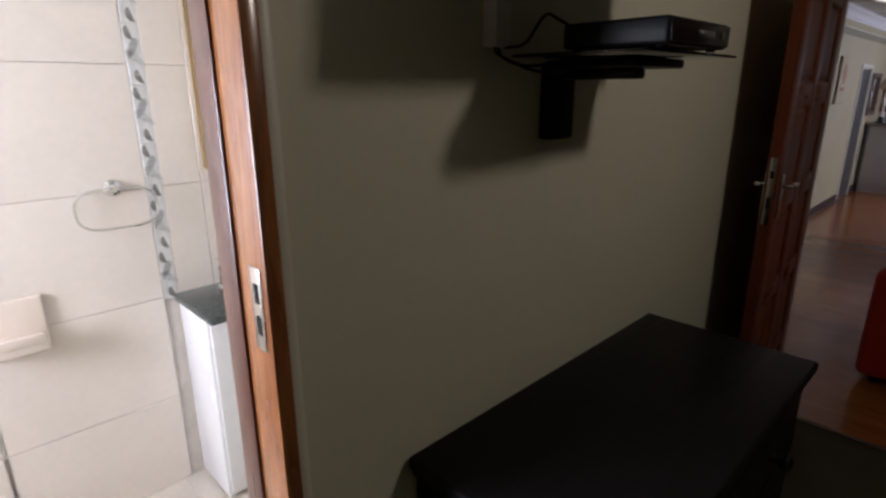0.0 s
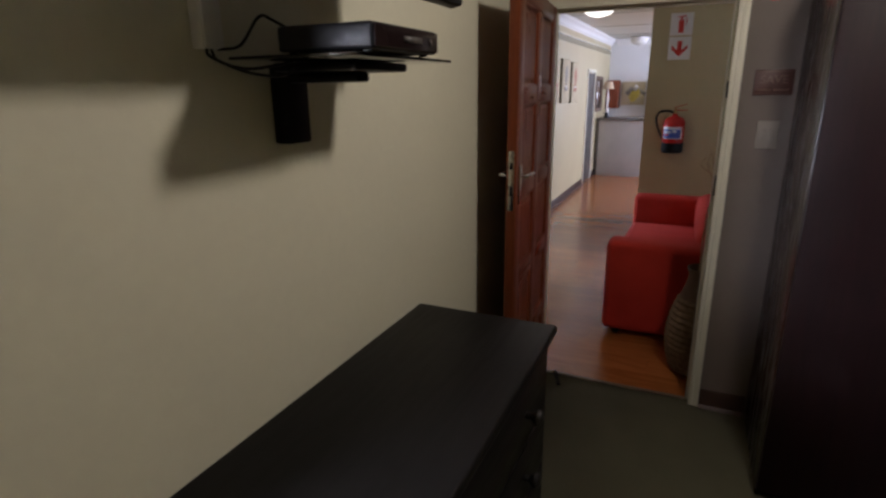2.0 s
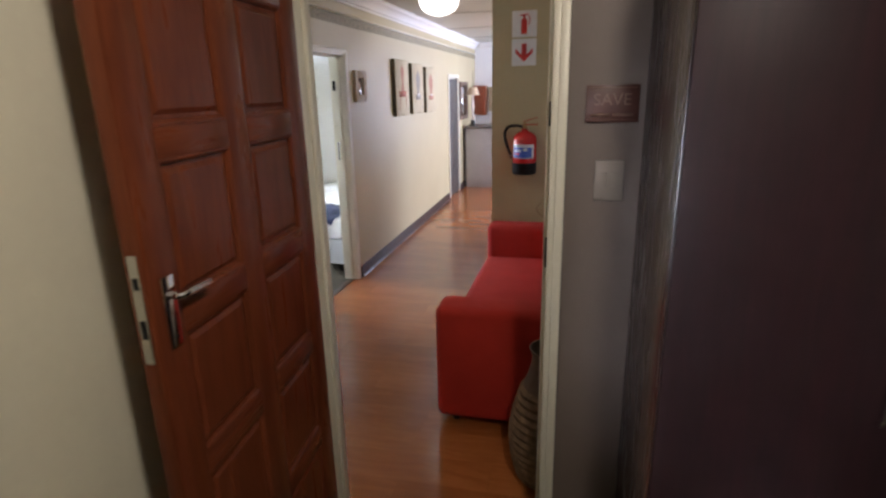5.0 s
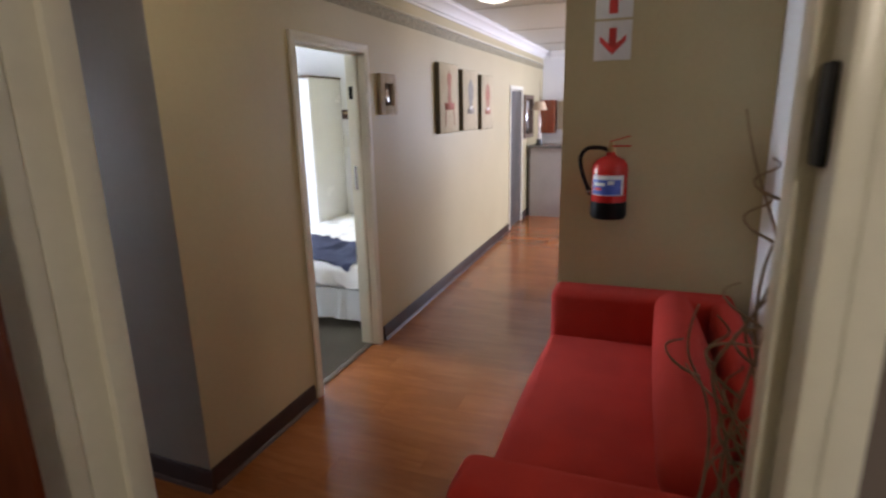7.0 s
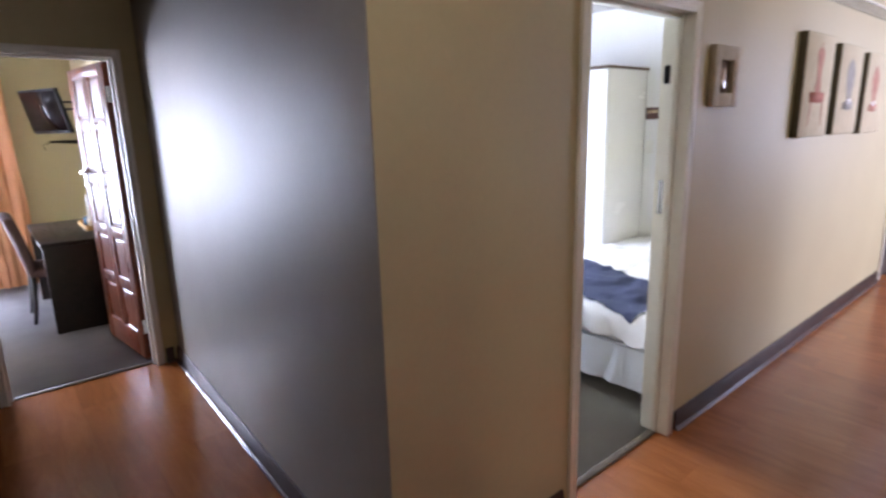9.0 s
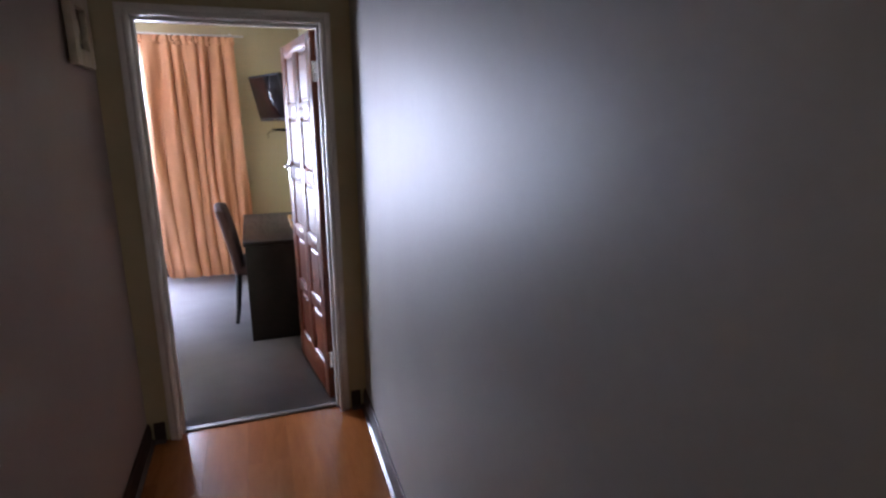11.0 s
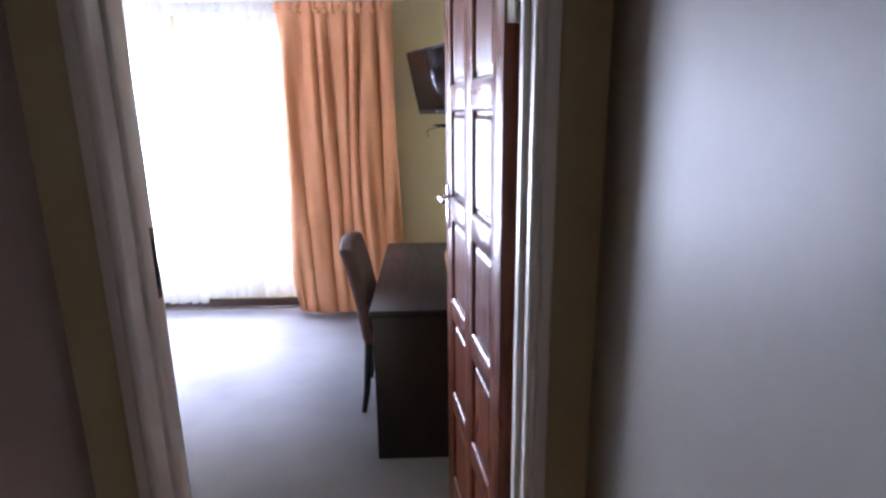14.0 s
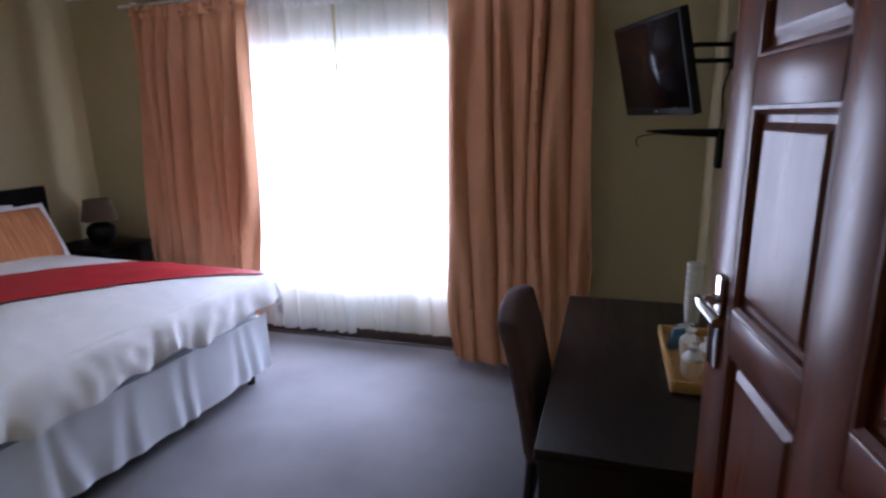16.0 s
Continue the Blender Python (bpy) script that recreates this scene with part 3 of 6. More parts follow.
def steel_frame(name, axis, s, e, head, c0, c1, material, label, wide=0.05, stop=None):
    """A pressed-steel door frame round an opening from s to e (clear), lining the wall from c0 to c1 and lapping its faces."""
    ob = thing(name, ((s + e) / 2 if axis == "x" else (c0 + c1) / 2, (c0 + c1) / 2 if axis == "x" else (s + e) / 2, 0), label, "door frame", kind="structure")

    def bar(a0, a1, b0, b1, z0, z1, bm):
        box(*((a0, a1, b0, b1) if axis == "x" else (b0, b1, a0, a1)), z0, z1, 0.004, 2, bm)
    lap = 0.016
    mid = stop if stop is not None else (c0 + c1) / 2
    for nm, a, sign in (("jamb", s, -1), ("jamb", e, 1)):
        bm = bmesh.new()
        lo, hi = sorted((a, a + sign * 0.022))
        bar(lo, hi, c0 - lap, c1 + lap, 0, head + 0.022, bm)
        lo, hi = sorted((a + sign * 0.0215, a + sign * wide))
        bar(lo, hi, c0 - lap, c0 - 0.001, 0, head + wide, bm)
        bar(lo, hi, c1 + 0.001, c1 + lap, 0, head + wide, bm)
        lo, hi = sorted((a + sign * 0.001, a - sign * 0.014))
        bar(lo, hi, mid - 0.02, mid + 0.02, 0, head, bm)
        part(nm, bm, material, ob)
    bm = bmesh.new()
    bar(s - 0.0, e + 0.0, c0 - lap + 0.0005, c1 + lap - 0.0005, head, head + 0.0215, bm)
    bar(s - wide + 0.0005, e + wide - 0.0005, c0 - lap + 0.0005, c0 - 0.0015, head + 0.021, head + wide - 0.0005, bm)
    bar(s - wide + 0.0005, e + wide - 0.0005, c1 + 0.0015, c1 + lap - 0.0005, head + 0.021, head + wide - 0.0005, bm)
    bar(s + 0.014, e - 0.014, mid - 0.019, mid + 0.019, head - 0.014, head + 0.001, bm)
    part("head", bm, material, ob)
    return ob


frame_1 = steel_frame("door_frame_1", "y", 0.690, 1.522, 2.045, 3.435, 3.50, TRIM, "cream painted pressed-steel door frame with chipped edges", stop=3.485)
frame_2 = steel_frame("door_frame_2", "x", 3.742, 4.555, 2.035, 5.375, 5.482, TRIM_PALE, "pale cream painted pressed-steel door frame", wide=0.05, stop=5.428)
for a, sg in ((3.742, 1), (4.555, -1)):
    for yy, r in ((5.364, 0.013), (5.398, 0.008)):
        part("pressed_bead", tube([(a + sg * (0.006 if yy > 5.4 else -0.012), yy, z) for z in (0.0, 1.0, 2.03)], r, 12), TRIM_PALE, frame_2)
frame_3 = steel_frame("door_frame_3", "x", 5.53, 6.285, 2.025, 2.58, 2.70, TRIM, "cream painted pressed-steel door frame", stop=2.64)
frame_4 = steel_frame("door_frame_4", "x", 10.35, 11.05, 1.90, 2.58, 2.70, TRIM, "cream painted pressed-steel door frame", stop=2.64)
part("jamb_return", box(3.338, 3.4185, 1.522, 1.6045, 0, 2.07, 0.004), TRIM, frame_1)
# latch keeps and hinge knuckles on the frames
part("latch_keep", box(3.436, 3.462, 0.6895, 0.697, 1.615, 1.69, 0.003), BLACK, frame_1, "black steel latch keep")
part("latch_keep", box(3.436, 3.462, 0.6895, 0.697, 1.15, 1.25, 0.003), BLACK, frame_1, "black steel latch keep")
part("latch_keep", box(3.736, 3.747, 5.458, 5.484, 1.20, 1.36, 0.003), SHADE_BROWN, frame_2, "worn steel latch keep")
part("latch_hole", box(3.742, 3.7485, 5.464, 5.478, 1.225, 1.335), BLACK, frame_2, "dark latch slot")
part("latch_keep", box(6.278, 6.290, 2.665, 2.69, 1.14, 1.30, 0.003), CHROME, frame_3, "bright steel latch keep")
part("hinge", box(6.276, 6.288, 2.67, 2.695, 1.74, 1.82, 0.003), BLACK, frame_3, "dark steel hinge")

# timber frame of the bathroom
bath_frame = thing("door_frame_5", (0.74, 1.66, 0), "varnished orange-brown timber door frame with a steel keep", "door frame", kind="structure")
part("jamb", box(0.735, 0.763, 1.576, 1.722, 0, 2.075, 0.004), FRAME_WOOD, bath_frame)
part("stop", box(0.7295, 0.7345, 1.660, 1.722, 0, 2.04, 0.003), DARK_FRAME, bath_frame, "dark varnished door stop")
part("architrave", box(0.7635, 0.783, 1.583, 1.604, 0, 2.10, 0.005), TRIM, bath_frame, "cream painted edge strip")
part("head", box(-0.098, 0.7345, 1.576, 1.722, 2.045, 2.075, 0.004), FRAME_WOOD, bath_frame)
part("jamb", box(-0.099, -0.07, 1.576, 1.722, 0, 2.044, 0.004), FRAME_WOOD, bath_frame)
keep = part("latch_keep", box(0.7325, 0.7355, 1.590, 1.622, 1.30, 1.43, 0.001), METAL, bath_frame, "brushed steel strike plate")
part("latch_slot", box(0.7318, 0.7328, 1.598, 1.612, 1.375, 1.405), BLACK, keep)
part("latch_slot", box(0.7318, 0.7328, 1.598, 1.612, 1.325, 1.355), BLACK, keep)

# thresholds
for nm, args in (("threshold_1", (3.455, 3.485, 0.692, 1.520, 0.0005, 0.009)), ("threshold_2", (3.742, 4.548, 5.42, 5.455, 0.0005, 0.009)), ("threshold_3", (5.52, 6.30, 2.62, 2.66, 0.0005, 0.009))):
    solid(nm, box(*args, 0.003), BRASS, "worn brass carpet threshold strip", "threshold", kind="structure")


def panel_door(name, hinge, turn, width, height, label, handle_z=1.30, flip=1):
    """A ten-panel timber door leaf: hinge edge at the origin, leaf along +x, 40 mm thick about y = 0."""
    ob = thing(name, (hinge[0], hinge[1], 0.008), label, "door", kind="structure", turn=turn)
    t = 0.02
    st, mid = 0.098, 0.098
    foot, rows, rail, ph = 0.18, 5, 0.064, 0.308
    crown = height - 0.062
    part("stile", box(0, st, -t, t, 0, height, 0.003), DOOR_WOOD, ob, world_place=False)
    part("stile", box(width - st, width, -t, t, 0, height, 0.003), DOOR_WOOD, ob, world_place=False)
    cols = [(st, width / 2 - mid / 2), (width / 2 + mid / 2, width - st)]
    part("mullion", box(width / 2 - mid / 2, width / 2 + mid / 2, -t + 0.0005, t - 0.0005, foot, crown, 0.003), DOOR_WOOD, ob, world_place=False)
    part("rail", box(st, width - st, -t + 0.0003, t - 0.0003, 0, foot, 0.003), DOOR_WOOD_H, ob, world_place=False)
    part("rail", box(st, width - st, -t + 0.0003, t - 0.0003, crown, height, 0.003), DOOR_WOOD_H, ob, world_place=False)
    for r in range(rows):
        z0 = foot + r * (ph + rail)
        z1 = min(z0 + ph, crown)
        if r:
            for a, b in cols:
                part("rail", box(a, b, -t + 0.0003, t - 0.0003, z0 - rail, z0, 0.003), DOOR_WOOD_H, ob, world_place=False)
        for a, b in cols:
            bm = bmesh.new()
            for sgn in (-1, 1):
                loops = []
                for inset, d in ((0.0, 0.019), (0.005, 0.0185), (0.011, 0.0135), (0.013, 0.007), (0.022, 0.007), (0.031, 0.0120), (0.034, 0.0132)):
                    loops.append([bm.verts.new((x, sgn * d, z)) for x, z in ((a + inset, z0 + inset), (b - inset, z0 + inset), (b - inset, z1 - inset), (a + inset, z1 - inset))])
                for p, q in zip(loops, loops[1:]):
                    for i in range(4):
                        bm.faces.new((p[i], p[(i + 1) % 4], q[(i + 1) % 4], q[i]))
                bm.faces.new(loops[-1])
            panel = part("panel", bm, DOOR_WOOD, ob, world_place=False)
            for p in panel.data.polygons:
                p.use_smooth = False
    # lock: edge plate, long plates and lever handles
    x = width - 0.055
    part("edge_plate", box(width - 0.001, width + 0.002, -0.011, 0.011, handle_z - 0.13, handle_z + 0.10, 0.001), METAL, ob, "brushed steel lock edge plate", world_place=False)
    part("edge_slot", box(width + 0.0015, width + 0.003, -0.006, 0.006, handle_z + 0.03, handle_z + 0.055), BLACK, ob, world_place=False)
    part("edge_slot", box(width + 0.0015, width + 0.003, -0.006, 0.006, handle_z - 0.075, handle_z - 0.035), BLACK, ob, world_place=False)
    for sgn in (-1, 1):
        plate = part("handle_plate", box(x - 0.020, x + 0.020, *sorted((sgn * 0.0202, sgn * 0.029)), handle_z - 0.115, handle_z + 0.042, 0.004), CHROME, ob, "chrome long-plate lever handle", world_place=False)
        part("lever", tube(arc([(x, sgn * 0.028, handle_z), (x, sgn * 0.052, handle_z), (x - 0.025, sgn * 0.058, handle_z + 0.002), (x - 0.098, sgn * 0.055, handle_z - 0.004)], 6), 0.0085, 10), CHROME, plate, world_place=False)
        part("key_hole", lathe([(0.006, 0), (0.006, 0.002)], 12, centre=(0, 0, 0)), BLACK, plate, world_place=False).matrix_basis = pose(x, sgn * 0.0290, handle_z - 0.09, 90, 0, 0)
    for hz in (0.24, height - 0.20):
        part("hinge", box(-0.004, 0.002, -0.024, 0.016, hz - 0.05, hz + 0.05, 0.002), METAL, ob, "steel butt hinge", world_place=False)
        part("hinge_pin", lathe([(0.006, hz - 0.052), (0.007, hz - 0.05), (0.007, hz + 0.05), (0.006, hz + 0.052)], 10, centre=(-0.004, -0.028, 0)), METAL, ob, world_place=False)
    return ob


panel_door("door_1", (3.335, 1.500), 184.8, 0.85, 2.03, "open red-brown varnished panelled timber door", 1.335)
panel_door("door_2", (4.538, 5.515), 97.2, 0.77, 2.02, "open red-brown varnished panelled timber door with chrome lever handle")
solid("door_stop", tube(arc([(3.34, 1.38, 0.010), (3.38, 1.40, 0.03), (3.40, 1.42, 0.055)], 4), [0.012] * 9, 10), BLACK, "small black rubber door stop on the carpet", "door stop")
# Dark leaf shut across an open doorway, in place of the shade inside.
far_door = thing("door_3", (10.36, 2.600, 0), "dark grey leaf shut in its cream frame to darken the open doorway", "door", kind="structure")
part("leaf", box(0, 0.68, -0.02, 0.02, 0.008, 1.88, 0.003), GREY_DOOR, far_door, world_place=False)
part("hinge", box(-0.01, 0.012, -0.03, -0.019, 0.18, 0.28, 0.002), METAL, far_door, world_place=False)
part("hinge", box(-0.01, 0.012, -0.03, -0.019, 1.55, 1.65, 0.002), METAL, far_door, world_place=False)


# windows
def window(name, axis, a0, a1, z0, z1, c, bars, label):
    ob = thing(name, ((a0 + a1) / 2, c, z0) if axis == "x" else (c, (a0 + a1) / 2, z0), label, "window", kind="structure")

    def b(p0, p1, q0, q1, d=0.025):
        return box(*((p0, p1, c - d, c + d) if axis == "x" else (c - d, c + d, p0, p1)), q0, q1, 0.003)
    for args in ((a0 + 0.001, a0 + 0.05, z0, z1), (a1 - 0.05, a1 - 0.001, z0, z1)):
        part("stile", b(*args), WINDOW_FRAME, ob)
    for args in ((a0 + 0.05, a1 - 0.05, z0, z0 + 0.05), (a0 + 0.05, a1 - 0.05, z1 - 0.05, z1)):
        part("rail", b(*args), WINDOW_FRAME, ob)
    edges = [a0 + 0.05] + [a0 + (a1 - a0) * (i + 1) / (bars + 1) for i in range(bars)] + [a1 - 0.05]
    for i, e in enumerate(edges[1:-1]):
        part("glazing_bar", b(e - 0.02, e + 0.02, z0 + 0.05, z1 - 0.05), WINDOW_FRAME, ob)
    for e, f in zip(edges, edges[1:]):
        pane = part("pane", b(e + 0.005, f - 0.005, z0 + 0.04, z1 - 0.04, 0.003), GLASS, ob)
        pane.visible_shadow = False
    return ob


window("window_1", "x", 1.66, 3.38, 0.46, 2.04, 8.91, 1, "wide aluminium window behind voile")
window("window_2", "x", 5.8, 7.4, 0.9, 2.1, 5.84, 1, "white-framed bedroom window")
window("window_3", "x", 9.1, 12.1, 0.6, 2.2, -2.06, 3, "wide lounge window")
# Unseen window, added to go with the lamp at the lounge's end.
window("window_5", "y", -0.65, 0.45, 0.3, 2.2, 12.77, 0, "unseen tall lounge window added for the corridor wall's sheen")
window("window_4", "y", 2.1, 2.9, 1.1, 2.1, -1.04, 0, "small bathroom window")

# ---- cloth and cushions ----


def drape(x0, x1, y0, y1, top, drop, sag=0.02, wrinkle=0.012, hem=0.02, seed=0.0, round_=0.10, sides=(1, 1, 1, 1), step=0.035, bulge=0.03):
    """A cover over a mattress: flat top with soft folds, rounded over the edges, falling by drop at the sides told (x0, x1, y0, y1)."""
    ax0, ax1 = x0 - drop * sides[0], x1 + drop * sides[1]
    ay0, ay1 = y0 - drop * sides[2], y1 + drop * sides[3]
    nu, nv = max(6, int((ax1 - ax0) / step)), max(6, int((ay1 - ay0) / step))

    def on(px, py):
        cx, cy = min(max(px, x0), x1), min(max(py, y0), y1)
        dx, dy = px - cx, py - cy
        over = math.hypot(dx, dy)
        n1 = noise.noise((px * 2.2 + seed, py * 2.2, seed))
        n2 = noise.noise((px * 6.0 + py * 3 + seed, py * 8.0 - px * 2, seed + 3))
        n3 = noise.noise((px * 15 + seed, py * 15, seed + 9))
        crease = 1 - abs(noise.noise((px * 5 + n1 * 2, py * 5 + seed, 4.2)))
        inner = min(cx - x0 if sides[0] else 9, x1 - cx if sides[1] else 9, cy - y0 if sides[2] else 9, y1 - cy if sides[3] else 9)
        z = top + bulge * (1 - math.exp(-max(inner, 0) / 0.25)) - bulge + n1 * wrinkle + n2 * wrinkle * 0.5 + crease ** 8 * wrinkle * 0.9
        if over > 0:
            ux, uy = dx / over, dy / over
            ang = min(over / round_, math.pi / 2)
            out = round_ * math.sin(ang) * 0.55
            fall = round_ * (1 - math.cos(ang)) + max(0, over - round_ * math.pi / 2)
            along = px * uy - py * ux
            k = min(1, over / max(drop, 0.01))
            ripple = (math.sin(along * 17 + n1 * 6) * 0.014 + math.sin(along * 47 + n1 * 12) * 0.008) * k ** 2 + n3 * 0.010 * k
            hm = hem * (n1 + 0.6 * math.sin(along * 9 + seed + n1 * 4) + 0.3 * math.sin(along * 23 + seed)) * k
            return Vector((cx + ux * (out + ripple), cy + uy * (out + ripple), z - fall + hm))
        return Vector((px, py, z + n3 * wrinkle * 0.3))
    return on, grid(nu, nv, lambda u, v: on(ax0 + (ax1 - ax0) * u, ay0 + (ay1 - ay0) * v))


def strip_on(on, a, b, width, lift, n=60, w=14, seed=0.0):
    """A strip of cloth laid on a draped cover from a to b in plan."""
    a, b = Vector(a), Vector(b)
    side = (b - a).normalized().orthogonal() * width / 2

    def place(u, v):
        p = a + (b - a) * u + side * (2 * v - 1 + 0.06 * noise.noise((u * 3, seed, 1.0)))
        q = on(p.x, p.y)
        e = 0.01
        d = (on(p.x + e, p.y) - q).cross(on(p.x, p.y + e) - q).normalized()
        return q + d * lift
    return grid(n, w, place)


def pleated(x0, x1, y, z0, z1, folds, depth, seed=0.0, rows=26, flare=0.15, gather=0.10, lean=0.0, per=16):
    """A hanging curtain along x, pinched at its head and fuller below."""
    nu = folds * per

    def place(u, v):
        z = z1 + (z0 - z1) * v
        wander = noise.noise((u * 6 + seed, v * 1.3, seed)) * 1.25 + 0.5 * noise.noise((u * 2.3, v * 0.5, seed + 5))
        ph = (u * folds + wander * (0.25 + v)) * 2 * math.pi
        amp = depth * (0.45 + 0.55 * min(1, max(0, v - 0.04) / gather)) * (0.75 + 0.5 * noise.noise((u * folds * 0.9 + seed, 2.0, seed)))
        if v < 0.05:
            amp *= 0.6
        sharp = math.sin(ph) + 0.25 * math.sin(2 * ph + seed)
        mid = (x0 + x1) / 2
        x = x0 + (x1 - x0) * u + 0.35 * depth * math.cos(ph) * (0.4 + v)
        x = mid + (x - mid) * (1 + flare * (v - 0.5)) + lean * v
        return (x, y + amp * sharp, z + 0.003 * math.sin(ph) * v)
    return grid(nu, rows, place)


def cushion(w, d, h, corner=0.06, puff=0.35, n=14):
    """A stuffed cushion about the origin, w x d, h thick at its middle."""
    bm = bmesh.new()
    for sgn in (1, -1):
        def place(u, v):
            a, b = 2 * u - 1, 2 * v - 1
            k = (1 - abs(a) ** 3.2) * (1 - abs(b) ** 3.2)
            pinch = 1 - 0.05 * (a * a * (1 - b * b) + b * b * (1 - a * a)) * -1
            return (a * w / 2 * (1 - 0.045 * (1 - b * b) * 0 - 0.04 * b * b * -1 * 0) * pinch / 1.05, b * d / 2 * pinch / 1.05, sgn * h / 2 * max(k, 0) ** puff + noise.noise((a * 2, b * 2, sgn)) * 0.008 * k)
        grid(n, n, place, bm)
    bmesh.ops.remove_doubles(bm, verts=bm.verts, dist=0.0008)
    return bm


def soft_box(x0, x1, y0, y1, z0, z1, r=0.05, puff=0.012, segments=4):
    """An upholstered block: rounded edges and slightly swollen faces."""
    bm = bmesh.new()
    bmesh.ops.create_cube(bm, size=1.0)
    bmesh.ops.subdivide_edges(bm, edges=bm.edges[:], cuts=9, use_grid_fill=True)
    c = Vector(((x0 + x1) / 2, (y0 + y1) / 2, (z0 + z1) / 2))
    h = Vector((x1 - x0, y1 - y0, z1 - z0)) / 2

    def at(t, k):
        i = round(abs(t) * 10)
        return math.copysign((h[k] - r) * i / 2 if i < 3 else h[k] - r + r * (0, 0.27, 0.577, 1.0)[i - 2], t) if i > 2 else (h[k] - r) * t * 5
    for v in bm.verts:
        p = Vector([at(v.co[k], k) for k in range(3)])
        q = Vector([max(-h[k] + r, min(h[k] - r, p[k])) for k in range(3)])
        d = p - q
        if d.length > 1e-6:
            p = q + d.normalized() * r
        u = Vector([p[k] / h[k] for k in range(3)])
        for i in range(3):
            j, k = (i + 1) % 3, (i + 2) % 3
            p[i] += puff * u[i] * max(0, 1 - u[j] ** 2) * max(0, 1 - u[k] ** 2)
        v.co = c + p
    return bm


def round_block(x0, x1, y0, y1, z0, z1, r=0.05, segments=4):
    return box(x0, x1, y0, y1, z0, z1, min(r, (x1 - x0) / 2.1, (y1 - y0) / 2.1, (z1 - z0) / 2.1), segments)


def lettering(name, text, size, m, material, parent, depth=0.001):
    cu = bpy.data.curves.new(name, "FONT")
    cu.body, cu.size, cu.extrude, cu.align_x, cu.align_y = text, size, depth, "CENTER", "CENTER"
    tmp = new(name, cu)
    me = bpy.data.meshes.new_from_object(tmp.evaluated_get(bpy.context.evaluated_depsgraph_get()))
    bpy.data.objects.remove(tmp)
    me.name = name
    me.materials.clear()
    me.materials.append(material)
    me.transform(m)
    ob = new(name, me)
    chain, p = Matrix.Identity(4), parent
    while p:
        chain = p.matrix_basis @ chain
        p = p.parent
    me.transform(chain.inverted())
    ob.parent = parent
    return ob


# facing a wall that looks towards -x, and one that looks towards -y
FACE_WEST = Matrix(((0, 0, -1, 0), (-1, 0, 0, 0), (0, 1, 0, 0), (0, 0, 0, 1)))
FACE_SOUTH = Matrix(((1, 0, 0, 0), (0, 0, -1, 0), (0, 1, 0, 0), (0, 0, 0, 1)))

# ---- first bedroom ----


def chest(x0, x1, y0, y1, top):
    ob = thing("chest_of_drawers", ((x0 + x1) / 2, (y0 + y1) / 2, 0), "black-brown wooden chest with round knobs against the bedroom wall", "chest")
    part("top", box(x0, x1, y0, y1, top - 0.030, top, 0.009, 3), DARK_WOOD, ob)
    part("moulding", box(x0 + 0.010, x1 - 0.010, y0 + 0.010, y1, top - 0.050, top - 0.0305, 0.007, 3), DARK_WOOD, ob)
    part("side", box(x0 + 0.022, x0 + 0.042, y0 + 0.024, y1 - 0.002, 0.10, top - 0.0505, 0.002), DARK_WOOD, ob)
    part("side", box(x1 - 0.042, x1 - 0.022, y0 + 0.024, y1 - 0.002, 0.10, top - 0.0505, 0.002), DARK_WOOD, ob)
    part("back", box(x0 + 0.042, x1 - 0.042, y1 - 0.014, y1 - 0.003, 0.10, top - 0.051), DARK_WOOD, ob)
    part("plinth", box(x0 + 0.014, x1 - 0.014, y0 + 0.014, y1 - 0.002, 0.0, 0.0995, 0.008, 2), DARK_WOOD, ob)
    rows, z0, z1 = 4, 0.11, top - 0.058
    for r in range(rows):
        a, b = z0 + (z1 - z0) * r / rows, z0 + (z1 - z0) * (r + 1) / rows
        dr = part("drawer", box(x0 + 0.048, x1 - 0.048, y0 + 0.016, y0 + 0.38, a + 0.004, b - 0.004, 0.004, 2), DARK_WOOD, ob)
        for kx in (x0 + 0.27, x1 - 0.27):
            k = part("knob", lathe([(0.010, 0.0), (0.009, 0.014), (0.016, 0.021), (0.023, 0.031), (0.021, 0.040), (0.012, 0.046), (0.002, 0.047)], 16), LEG_BLACK, dr, "round black knob", world_place=False)
            k.matrix_basis = dr.matrix_basis.inverted() @ (pose(*ob.location).inverted() @ pose(kx, y0 + 0.016, (a + b) / 2, 90, 0, 0))
    return ob


chest(1.00, 2.028, 1.125, 1.598, 0.975)


